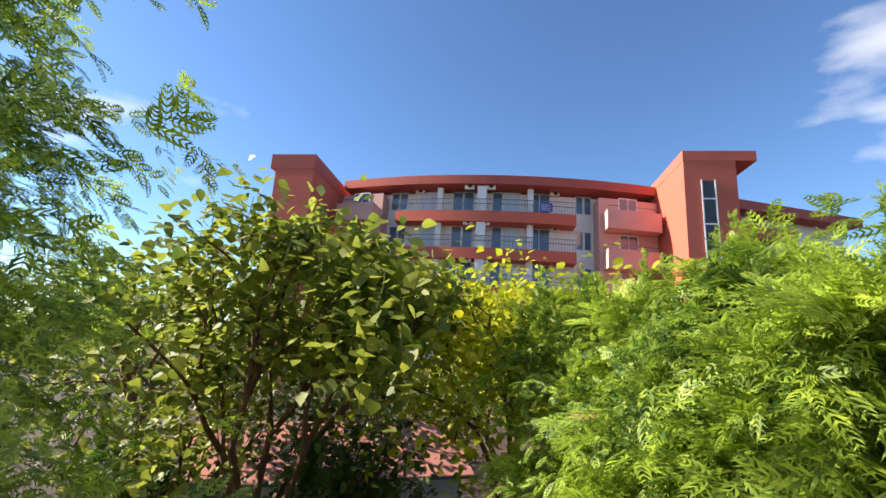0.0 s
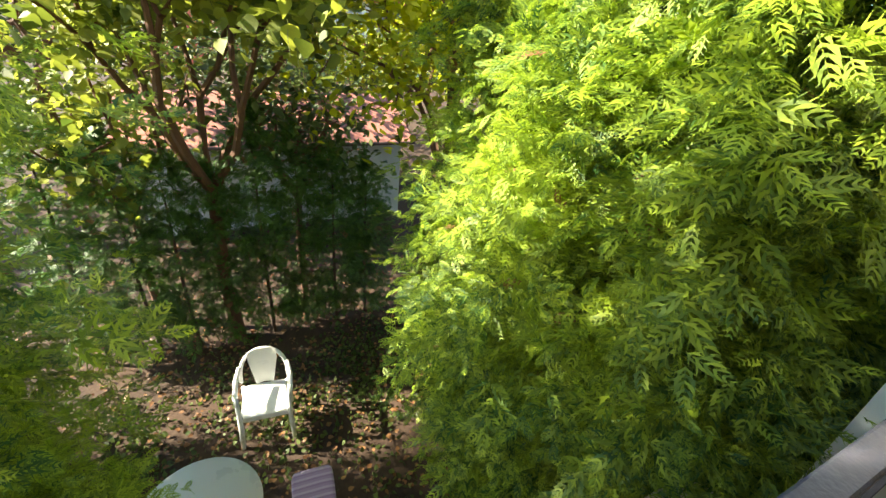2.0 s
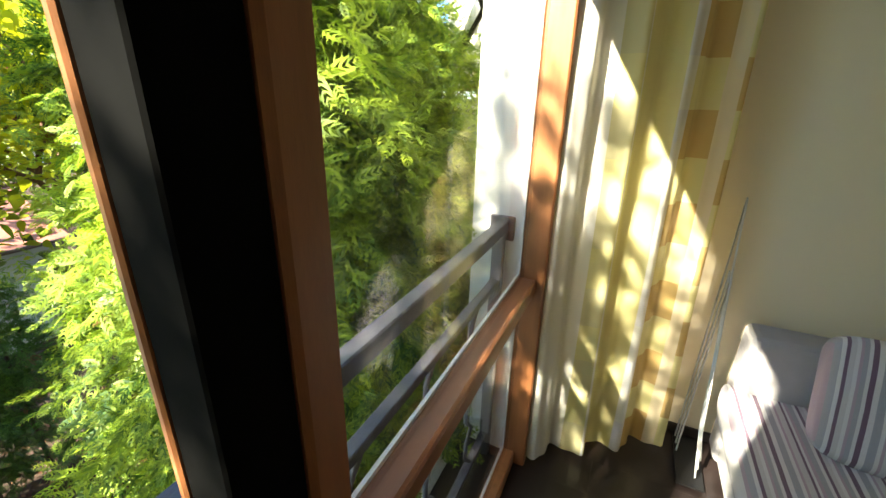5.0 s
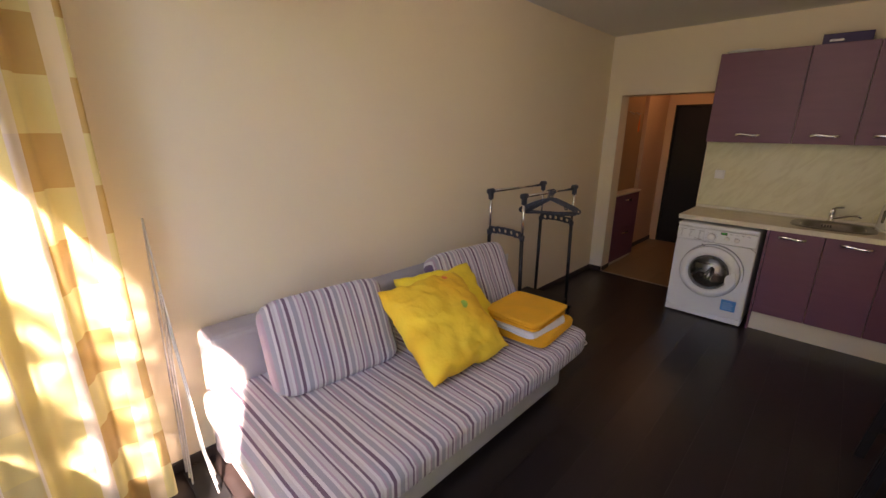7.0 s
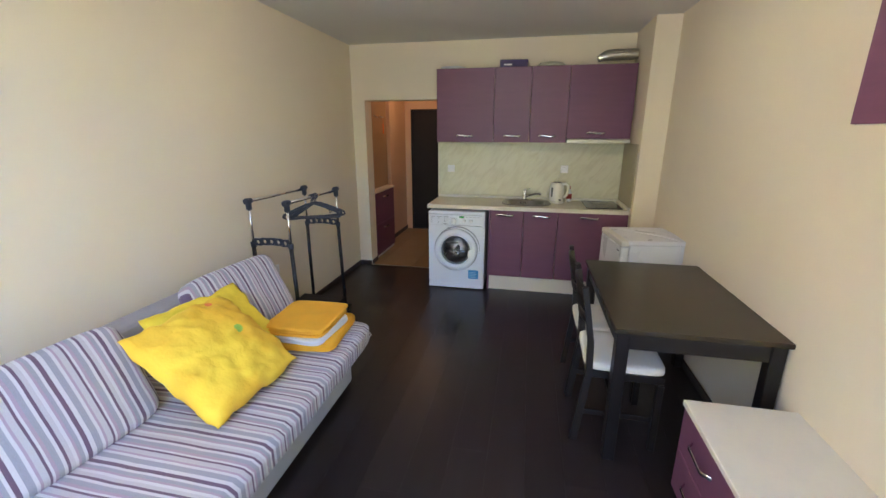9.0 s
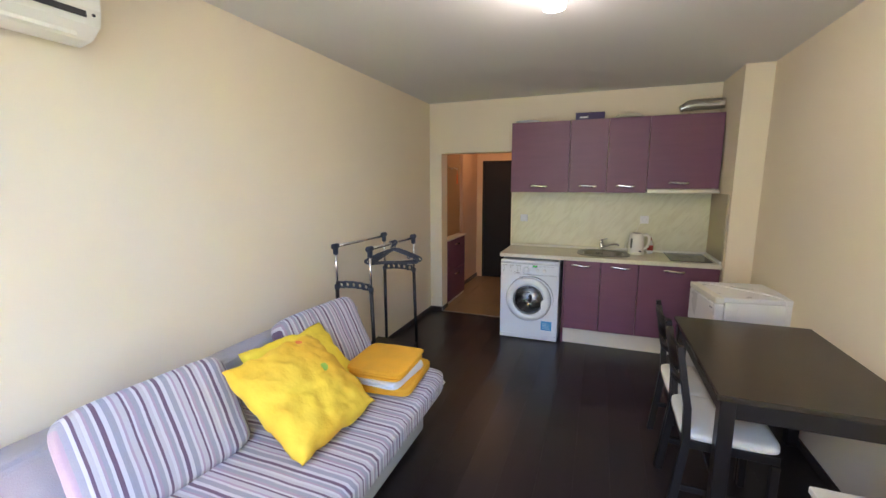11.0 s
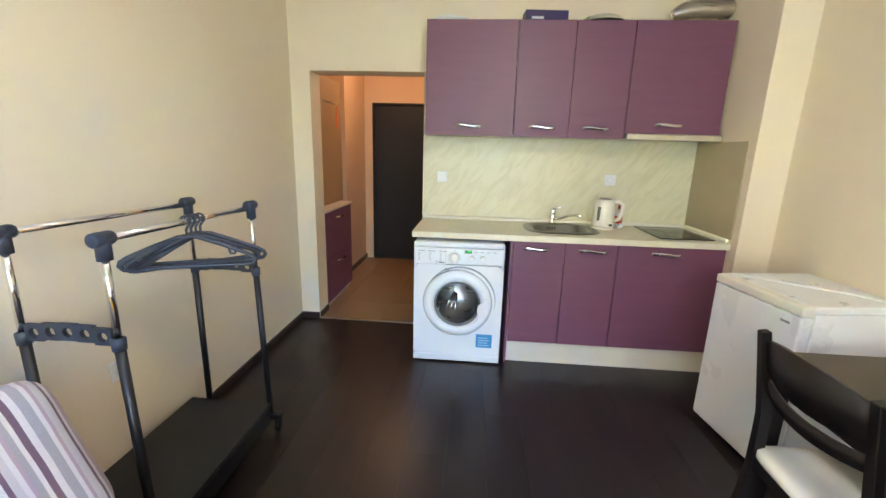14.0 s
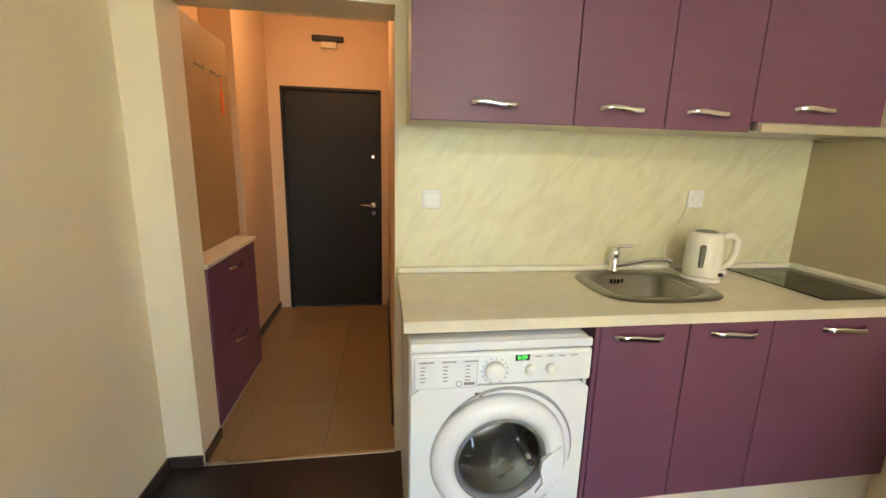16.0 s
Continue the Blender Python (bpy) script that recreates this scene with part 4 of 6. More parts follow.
def chair():
    """Faces +x; origin on the floor under the middle of the seat."""
    c = thing("dining_chair", "dark-stained wooden chair with cream padded seat, pushed under the table", "chair", group="chairs at the dining table")
    part("seat", soft_box((0.40, 0.42, 0.045), 0.35, 0.0, 1, (14, 14, 4), 7), SEAT, c, "cream padded seat", True, pose(0.0, 0, 0.458))
    bm = box((-0.19, -0.20, 0.395), (0.19, -0.18, 0.435), 0.002)
    add_box(bm, (-0.19, 0.18, 0.395), (0.19, 0.20, 0.435), 0.002)
    add_box(bm, (0.17, -0.18, 0.395), (0.19, 0.18, 0.435), 0.002)
    add_box(bm, (-0.19, -0.18, 0.395), (-0.17, 0.18, 0.435), 0.002)
    part("seat_frame", bm, DARKW, c)
    for y in (-0.195, 0.195):
        part("front_leg", box((0.155, y - 0.016, 0), (0.19, y + 0.016, 0.395), 0.003), DARKW, c)
        bm = bmesh.new()
        side = [(-0.245, 0), (-0.195, 0.42), (-0.20, 0.60), (-0.25, 0.89), (-0.222, 0.895), (-0.168, 0.60), (-0.160, 0.42), (-0.205, 0)]
        add_poly(bm, [(x, y - 0.014, z) for x, z in side], (0, 0.028, 0))
        bmesh.ops.bevel(bm, geom=list(bm.edges), offset=0.002, segments=1, affect="EDGES")
        part("back_leg", bm, DARKW, c)
        part("side_stretcher", box((-0.21, y - 0.009, 0.17), (0.155, y + 0.009, 0.20), 0.002), DARKW, c)
    part("cross_stretcher", box((-0.03, -0.186, 0.172), (-0.01, 0.186, 0.198), 0.002), DARKW, c)
    def slat(z0, z1, top_bow, bot_bow):
        bm = bmesh.new()
        n, prev = 12, None
        for k in range(n + 1):
            v = 2 * k / n - 1
            y = v * 0.181
            bow = 0.035 * (1 - v * v)
            hi, lo = z1 + top_bow * (1 - v * v), z0 + bot_bow * (1 - v * v)
            xl, xh = -0.185 - (lo - 0.6) * 0.17 - bow, -0.185 - (hi - 0.6) * 0.17 - bow
            ring = [bm.verts.new(q) for q in ((xl, y, lo), (xl + 0.016, y, lo), (xh + 0.016, y, hi), (xh, y, hi))]
            if prev:
                for i in range(4):
                    bm.faces.new((prev[i], prev[(i + 1) % 4], ring[(i + 1) % 4], ring[i]))
            else:
                bm.faces.new(ring)
            prev = ring
        bm.faces.new(prev)
        return bm
    part("top_slat", slat(0.765, 0.865, 0.03, -0.02), DARKW, c, "", True)
    part("lower_slat", slat(0.69, 0.735, -0.02, -0.02), DARKW, c, "", True)
    return c


ch = chair()
ch.matrix_basis = pose(2.61, 4.245, 0, 0, 0, 0)
tagged(copy_thing(ch, pose(2.61, 3.83, 0, 0, 0, -1)), "dark-stained wooden chair with cream padded seat, beside the table leg")


def drawers():
    d = thing("drawer_unit", "low drawer unit with cream top and purple fronts", "cabinet")
    x0, x1, y0, y1 = 2.80, 3.24, 2.66, 3.38
    part("body", box((x0 + 0.018, y0 + 0.01, 0.03), (x1, y1 - 0.01, 0.463)), CARCASS, d)
    part("top", box((x0 - 0.006, y0, 0.464), (x1, y1, 0.492), 0.003), CARCASS, d, "cream board top")
    for z0, z1 in ((0.04, 0.25), (0.253, 0.461)):
        f = part("drawer_front", box((x0, y0 + 0.012, z0), (x0 + 0.017, y1 - 0.012, z1), 0.002), PURPLE, d, "purple drawer front")
        part("handle", HANDLE, None, f, "curved metal handle", at=pose(x0, (y0 + y1) / 2 + 0.12, (z0 + z1) / 2 + 0.02, 0, 0, -90))
    for y in (y0 + 0.04, y1 - 0.04):
        for x in (x0 + 0.05, x1 - 0.05):
            part("foot", lathe([(0, 0), (0.015, 0), (0.015, 0.03), (0, 0.03)], 10, pose(x, y, 0)), RUBBER, d)


drawers()
wc = thing("wall_cabinet", "single purple wall cabinet high above the drawer unit", "cabinet")
part("body", box((3.0, 2.46, 1.656), (3.268, 3.10, 2.02)), CARCASS, wc)
part("door", box((2.98, 2.462, 1.658), (2.999, 3.098, 2.018), 0.002), PURPLE, wc, "purple wood-grain door")
part("side_cover", box((2.999, 3.101, 1.657), (3.268, 3.108, 2.019)), PURPLE, wc)
bx = thing("black_box", "small black box on the wall cabinet", "box", pose(3.13, 2.9, 2.021))
part("casing", box((-0.09, -0.13, 0), (0.09, 0.13, 0.08), 0.01, 2), BLACKP, bx)

# ---- sofa ----
def sofa():
    s = thing("sofa_bed", "low sofa bed in purple-grey striped cloth along the wall", "sofa")
    part("base", box((0.10, 2.12, 0.03), (0.985, 3.86, 0.27), 0.03, 3), SOFABASE, s, "light grey upholstered base")
    part("mattress_lower", soft_box((1.02, 1.86, 0.085), 0.05, 0.0, 2, (20, 34, 4), 12), STRIPE, s, "striped lower edge of the mattress", True, pose(0.575, 3.0, 0.305))
    part("mattress", soft_box((1.06, 1.90, 0.13), 0.10, 0.004, 3, (24, 40, 5), 12), STRIPE, s, "striped mattress", True, pose(0.60, 3.0, 0.385))
    part("backrest", box((0.03, 2.10, 0.03), (0.19, 3.90, 0.72), 0.035, 3), SOFAB, s, "grey-lilac upholstered back board")
    for k in range(29):
        y = 2.12 + 0.0635 * k
        part("piping_loop", tube([(1.075, y, 0.345), (1.092, y + 0.012, 0.335), (1.086, y + 0.03, 0.330), (1.092, y + 0.05, 0.335), (1.075, y + 0.0625, 0.345)], 0.005, 5), WTOW, s, "", True)
    for x in (0.15, 0.93):
        for y in (2.2, 3.8):
            part("foot", box((x - 0.025, y - 0.025, 0), (x + 0.025, y + 0.025, 0.03)), BLACKP, s)


sofa()
for y, wdt, sd in ((2.60, 0.63, 3), (3.68, 0.66, 8)):
    cu = part("sofa_cushion", soft_box((0.45, wdt, 0.15), 0.16, 0.006, sd, (20, 24, 6), 7), STRIPE, None, "", True, pose(0.37, y, 0.635, 0, -117, -6))
    tagged(cu, "striped purple and grey back cushion leaning against the sofa back", "cushion", "sofa back cushions")
# two yellow pillows leaning together, and a stack of towels
pw = tagged(part("pillow", pillow_mesh(0.54, 0.54, 0.14, 2.0, 0.012, 34), YEL2, None, "", True, pose(0.555, 3.28, 0.605, 0, -139, -10)), "lemon yellow cotton pillow leaning behind another one", "pillow", "yellow pillows")
pm = pillow_mesh(0.54, 0.54, 0.20, 9.0, 0.013, 44)
pw = tagged(part("pillow", pm, YEL, None, "", True, pose(0.70, 3.07, 0.65, 0, -144, -3)), "creased golden yellow pillow with green prints on the sofa", "pillow", "yellow pillows")


def folded(name, w, d, h, m, mt, label, seed):
    t = thing(name, label, "towel", m, "folded towels")
    n = 3
    for k in range(n):
        z = h * k / n
        o = 0.004 * ((k * 7 + seed) % 3 - 1)
        part("fold", soft_box((w - 0.01 * (k % 2), d - 0.012 * ((k + seed) % 2), h / n * 0.97), 0.1, 0.0025, seed + k, (14, 14, 3), 9), mt, t, "", True, pose(o, o, z + h / n / 2))


folded("towel", 0.40, 0.46, 0.045, pose(0.84, 3.67, 0.465, 0, 0, 5), ORA, "folded orange towel at the bottom of the stack", 1)
folded("towel", 0.36, 0.38, 0.035, pose(0.83, 3.63, 0.511, 0, 0, -3), WTOW, "folded white towel in the middle of the stack", 4)
folded("towel", 0.37, 0.40, 0.05, pose(0.82, 3.65, 0.547, 0, 0, 2), ORA, "folded orange towel on top of the stack", 6)


# ---- clothes rack ----
def rack():
    r = thing("clothes_rack", "double black and chrome clothes rack on castors by the wall", "clothes rack")
    ya, yb = 4.17, 4.93
    xs = (0.125, 0.425)
    for x, za in ((xs[0], 1.165), (xs[1], 1.16)):
        part("hanging_rail", tube([(x, ya, za), (x, yb, za - 0.012)], 0.0115, 14), CHROME, r, "chrome hanging bar", True)
        for y in (ya, yb):
            part("upper_post", tube([(x, y, 0.84), (x, y, za - 0.01)], 0.0105, 12), CHROME, r, "chrome upper post", True)
            bx = x + (0.02 if x > 0.3 else -0.0)
            part("lower_post", tube([(bx, y, 0.10), (x, y, 0.86)], 0.0145, 12), BLACKP, r, "black steel lower post", True)
            part("corner_joint", add_lathe(tube([(x, y, za - 0.06), (x, y, za + 0.018)], 0.020, 14), [(0, -0.03), (0.019, -0.03), (0.021, -0.02), (0.021, 0.03), (0.017, 0.034), (0, 0.034)], 16, Matrix.Translation((x, y, za)) @ pose(0, 0, 0, 90, 0, 0)), BLUEBLK, r, "dark plastic corner joint", True)
            part("collar", lathe([(0.012, 0), (0.019, 0.0), (0.02, 0.035), (0.012, 0.04)], 14, pose(x, y, 0.83)), BLUEBLK, r, "", True)
    for y in (ya, yb):
        bm = bmesh.new()
        n = 5
        w = (xs[1] - xs[0] - 0.03) / n
        for k in range(n):
            cx = xs[0] + 0.015 + w * (k + 0.5)
            arch = 0.012 * (1 - ((k - 2) / 2.5) ** 2)
            cz, rad = 0.865 + arch, 0.016
            outer = [(cx - w / 2, cz - 0.026), (cx, cz - 0.026), (cx + w / 2, cz - 0.026), (cx + w / 2, cz), (cx + w / 2, cz + 0.026), (cx, cz + 0.026), (cx - w / 2, cz + 0.026), (cx - w / 2, cz)]
            rings = []
            for yy in (y - 0.007, y + 0.007):
                o = [bm.verts.new((px, yy, pz)) for px, pz in outer]
                i = [bm.verts.new((cx + rad * math.cos(a), yy, cz + rad * math.sin(a))) for a in [radians(225 + 45 * j) for j in range(8)]]
                rings.append((o, i))
                for j in range(8):
                    bm.faces.new((o[j], o[(j + 1) % 8], i[(j + 1) % 8], i[j]))
            (o1, i1), (o2, i2) = rings
            for j in range(8):
                bm.faces.new((o1[j], o1[(j + 1) % 8], o2[(j + 1) % 8], o2[j]))
                bm.faces.new((i1[j], i1[(j + 1) % 8], i2[(j + 1) % 8], i2[j]))
        part("pierced_bracket", bm, BLUEBLK, r, "dark plastic cross bracket with round holes")
        ft = part("foot_bar", box((0.07, y - 0.02, 0.065), (0.50, y + 0.02, 0.10), 0.008, 2), BLACKP, r)
        for x in (0.09, 0.48):
            part("castor", lathe([(0, -0.012), (0.018, -0.012), (0.026, -0.008), (0.026, 0.008), (0.018, 0.012), (0, 0.012)], 18, Matrix.Translation((x, y, 0.027)) @ pose(0, 0, 0, 0, 90, 0)), BLACKP, ft, "", True)
            part("castor_fork", box((x - 0.012, y - 0.016, 0.04), (x + 0.012, y + 0.016, 0.066), 0.003), BLACKP, ft)
    part("shelf", box((0.04, ya + 0.015, 0.15), (0.46, yb - 0.015, 0.165), 0.003), BLACKP, r, "black shoe shelf")
    part("shelf_skirt", box((0.448, ya + 0.03, 0.06), (0.46, yb - 0.03, 0.149), 0.002), BLACKP, r)


rack()


def hanger(m, label):
    h = thing("coat_hanger", label, "hanger", m, group="coat hangers on the clothes rack")
    out = [(0, 0, -0.055), (-0.03, 0, -0.058), (-0.10, 0, -0.085), (-0.19, 0, -0.125), (-0.212, 0, -0.140), (-0.216, 0, -0.152), (-0.208, 0, -0.163), (-0.19, 0, -0.166)]
    part("frame", tube(out + [(-p[0], 0, p[2]) for p in out[::-1]] + [(-0.19, 0, -0.166)], 0.0075, 8), BLUEBLK, h, "", True)
    hook = [(0, 0, -0.055), (0, 0, -0.03)] + [(0.016 * math.cos(radians(a)) - 0.0, 0, -0.002 + 0.018 * math.sin(radians(a))) for a in range(-60, 200, 26)]
    part("hook", tube(hook, 0.0045, 8), BLUEBLK, h, "", True)
    for s in (-1, 1):
        part("strap_notch", tube([(s * 0.13, 0, -0.105), (s * 0.135, 0, -0.125), (s * 0.15, 0, -0.125), (s * 0.152, 0, -0.113)], 0.004, 6), BLUEBLK, h, "", True)


for k, (y, a) in enumerate(((4.50, 22), (4.525, 34), (4.55, 46), (4.575, 26))):
    hanger(pose(0.425, y, 1.157, 0, 0, a), "dark blue-grey plastic coat hanger on the chrome bar")


# ---- wall air conditioner and lamp ----
def ac_indoor():
    a = thing("air_conditioner", "white air conditioner on the wall above the sofa", "air conditioner", pose(0, 2.25, 2.165))
    bm = bmesh.new()
    prof = [(0, 0.015), (0.06, 0.0), (0.13, 0.012), (0.185, 0.055), (0.20, 0.11), (0.20, 0.24), (0.185, 0.268), (0.15, 0.278), (0, 0.278)]
    add_poly(bm, [(x, -0.43, z) for x, z in prof], (0, 0.86, 0))
    bmesh.ops.bevel(bm, geom=[e for e in bm.edges if abs(e.verts[0].co.y - e.verts[1].co.y) < 1e-4], offset=0.012, segments=2, affect="EDGES")
    part("casing", bm, CREAMP, a)
    part("louvre", box((0.142, -0.40, 0.010), (0.148, 0.36, 0.05)), CREAMP, a, at=pose(0.005, 0, 0.006, 0, 0, 0))
    for z0 in (0.075, 0.145, 0.20):
        part("grille_slot", box((0.1995, -0.40, z0), (0.2035, 0.37, z0 + 0.022)), BLACKP, a, "dark air slot")
    part("screw_cap", lathe([(0, 0), (0.006, 0), (0.006, 0.002), (0, 0.002)], 10, Matrix.Translation((0.2, 0.395, 0.09)) @ pose(0, 0, 0, 0, 90, 0)), BLACKP, a)


ac_indoor()
cl = thing("ceiling_lamp", "chrome ceiling lamp with a lit glass shade", "ceiling lamp", pose(1.74, 3.70, H))
part("base_plate", lathe([(0, 0), (0.06, 0), (0.06, -0.015), (0.045, -0.025), (0, -0.026)], 28), CHROME, cl, "", True)
part("arm", tube([(0, 0, -0.02), (-0.04, -0.02, -0.05), (-0.10, -0.04, -0.055)], 0.006), CHROME, cl, "", True)
part("shade", lathe([(0, -0.03), (0.035, -0.035), (0.055, -0.075), (0.05, -0.135), (0.0, -0.15)], 28), BULB, cl, "lit glass shade", True).visible_shadow = False

# ---- hall things ----
hc = thing("shoe_cabinet", "shallow hall cabinet with purple doors and a cream top", "cabinet")
part("body", box((-0.198, 6.585, 0.0), (0.13, 7.335, 0.875)), CARCASS, hc, "cream board body")
part("top", box((-0.198, 6.575, 0.876), (0.165, 7.338, 0.898), 0.003), CARCASS, hc, "cream board top")
for z0, z1 in ((0.045, 0.45), (0.455, 0.87)):
    f = part("door", box((0.131, 6.60, z0), (0.149, 7.33, z1), 0.002), PURPLE, hc, "purple tip-out door")
    part("handle", HANDLE, None, f, "", at=pose(0.149, 6.965, z1 - 0.07, 0, 0, 90))
hl = thing("hall_lamp", "dark metal strip lamp on the wall over the front door", "wall lamp", pose(0.52, HYE, 2.36))
part("bar", box((-0.13, -0.06, 0.0), (0.13, -0.01, 0.045), 0.01, 2), BLACKP, hl)
part("wall_bracket", box((-0.06, -0.0105, -0.045), (0.07, 0, 0.0), 0.003), BLACKP, hl)
part("glass", box((-0.06, -0.05, -0.05), (0.07, -0.012, -0.002), 0.005), mat("frosted", (0.7, 0.6, 0.45), 0.3), hl)
for y, red in ((6.95, False), (7.15, True)):
    k = thing("coat_hook", "metal coat hook on the niche wall", "hook", pose(0.04, y, 1.82))
    part("hook", tube([(0, 0, 0.03), (0.02, 0, 0.02), (0.045, 0, 0.0), (0.05, 0, 0.02)], 0.006, 8), STEEL, k, "", True)
    if red:
        kt = thing("key_tag", "red key tag hanging from the coat hook", "key tag", pose(0.09, y, 1.82))
        part("cord", tube([(0, 0, 0.0), (0.002, 0.003, -0.07)], 0.003, 6), REDP, kt)
        part("tag", box((-0.004, -0.018, -0.20), (0.004, 0.018, -0.07), 0.004), REDP, kt)

# ---- curtain ----
def curtain_mat():
    m = bpy.data.materials.new("checked_voile")
    m.use_nodes = True
    n, l = m.node_tree.nodes, m.node_tree.links
    b, out = n["Principled BSDF"], n["Material Output"]
    b.inputs["Roughness"].default_value = 0.8
    uv, sep = n.new("ShaderNodeUVMap"), n.new("ShaderNodeSeparateXYZ")
    uv.uv_map = "UVMap"
    l.new(uv.outputs[0], sep.inputs[0])
    white, lemon, olive, gold, ivory, lilac = (0.88, 0.86, 0.80), (0.80, 0.73, 0.36), (0.72, 0.66, 0.38), (0.64, 0.44, 0.17), (0.84, 0.72, 0.50), (0.80, 0.78, 0.80)
    bands = ((0.0, white, white), (0.26, olive, lemon), (0.37, white, white), (0.39, lemon, lemon), (0.60, lilac, white), (0.67, gold, lemon), (0.86, ivory, ivory), (0.93, lemon, gold))
    rows = []
    for odd in (1, 2):
        cols = n.new("ShaderNodeValToRGB")
        cols.color_ramp.interpolation = "CONSTANT"
        for k, band in enumerate(bands):
            e = cols.color_ramp.elements[k] if k < 2 else cols.color_ramp.elements.new(band[0])
            e.position, e.color = band[0], (*band[odd], 1)
        l.new(sep.outputs[0], cols.inputs[0])
        rows.append(cols)
    mul, fr, gt = n.new("ShaderNodeMath"), n.new("ShaderNodeMath"), n.new("ShaderNodeMath")
    mul.operation, mul.inputs[1].default_value = "MULTIPLY", 2.9
    fr.operation = "FRACT"
    gt.operation, gt.inputs[1].default_value = "GREATER_THAN", 0.5
    l.new(sep.outputs[1], mul.inputs[0])
    l.new(mul.outputs[0], fr.inputs[0])
    l.new(fr.outputs[0], gt.inputs[0])
    c = n.new("ShaderNodeMix")
    c.data_type = "RGBA"
    l.new(gt.outputs[0], c.inputs[0])
    l.new(rows[0].outputs[0], c.inputs[6])
    l.new(rows[1].outputs[0], c.inputs[7])
    tr, mx, tp, mx2 = n.new("ShaderNodeBsdfTranslucent"), n.new("ShaderNodeMixShader"), n.new("ShaderNodeBsdfTransparent"), n.new("ShaderNodeMixShader")
    mx.inputs[0].default_value = 0.36
    mx2.inputs[0].default_value = 0.14
    l.new(c.outputs[2], b.inputs["Base Color"])
    l.new(c.outputs[2], tr.inputs[0])
    l.new(b.outputs[0], mx.inputs[1])
    l.new(tr.outputs[0], mx.inputs[2])
    l.new(mx.outputs[0], mx2.inputs[1])
    l.new(tp.outputs[0], mx2.inputs[2])
    l.new(mx2.outputs[0], out.inputs[0])
    return m


def curtain():
    c = thing("curtain", "sheer cream curtain with yellow and gold checks, drawn aside", "curtain")
    nu, nv = 150, 26
    bm = bmesh.new()
    uvl = bm.loops.layers.uv.new("UVMap")
    a, b = Vector((0.52, 1.30, 0)), Vector((0.16, 1.85, 0))
    side = (b - a).cross(Vector((0, 0, 1))).normalized()
    rows = []
    for j in range(nv + 1):
        z = 0.03 + (H - 0.10) * j / nv
        row = []
        for i in range(nu + 1):
            u = i / nu
            open_ = 1.0 + 0.06 * (1 - j / nv)
            fold = 0.036 * math.sin(u * 2 * math.pi * 3.4 + 0.5 * math.sin(z * 1.3)) + 0.010 * math.sin(u * 2 * math.pi * 8.3 + z)
            fold += 0.01 * noise.noise(Vector((u * 9, z * 1.4, 3)))
            p = a + (b - a) * u * open_ + side * fold * (0.7 + 0.3 * (1 - j / nv))
            row.append(bm.verts.new((p.x, p.y, z)))
        rows.append(row)
    for j in range(nv):
        for i in range(nu):
            f = bm.faces.new((rows[j][i], rows[j][i + 1], rows[j + 1][i + 1], rows[j + 1][i]))
            for lp, (ui, vj) in zip(f.loops, ((i, j), (i + 1, j), (i + 1, j + 1), (i, j + 1))):
                lp[uvl].uv = (ui / nu, vj / nv * (H - 0.1))
    me = bpy.data.meshes.new("cloth")
    bm.to_mesh(me)
    bm.free()
    me.materials.append(curtain_mat())
    me.shade_smooth()
    part("cloth", me, None, c)


curtain()
cr = thing("curtain_rail", "white plastic curtain track under the ceiling", "curtain rail")
part("track", box((0.02, 1.42, H - 0.035), (XR - 0.02, 1.49, H), 0.004), PLASTIC, cr)
dr = thing("drying_rack", "folded white wire drying rack behind the curtain", "drying rack")
for k in range(3):
    part("wire_frame", tube([(0.06 + 0.05 * k, 1.96, 0.02), (0.05 + 0.05 * k, 1.98, 0.95 + 0.3 * (k == 0)), (0.30 + 0.03 * k, 1.99, 0.30), (0.33, 2.02, 0.05 + 0.05 * k)], 0.004, 6), PLASTIC, dr, "", True)
part("mesh_base", box((0.05, 1.95, 0.012), (0.36, 2.06, 0.02)), BLACKP, dr)

# ---- outdoors ----
GZ = -2.43
SOIL = mat("soil_with_leaves", (0.055, 0.032, 0.021), 0.95, vary=0.5, scale=1.6, bump=0.9, fine=26)
bm = bmesh.new()
N = 60
grid = {}
def ease(k):
    u = 2 * k / N - 1
    return 8 * u + 340 * u ** 5
for i in range(N + 1):
    for j in range(N + 1):
        x, y = 1 + ease(i), -3 + ease(j)
        near = max(0, 1 - math.hypot(x - 1, y + 3) / 40)
        grid[i, j] = bm.verts.new((x, y, GZ + 0.03 * near * noise.noise(Vector((x * 1.5, y * 1.5, 0)))))
for i in range(N):
    for j in range(N):
        bm.faces.new((grid[i, j], grid[i + 1, j], grid[i + 1, j + 1], grid[i, j + 1]))
struct("ground", bm, SOIL, "brown shaded garden soil strewn with dry leaves", True)

rng = np.random.default_rng(7)


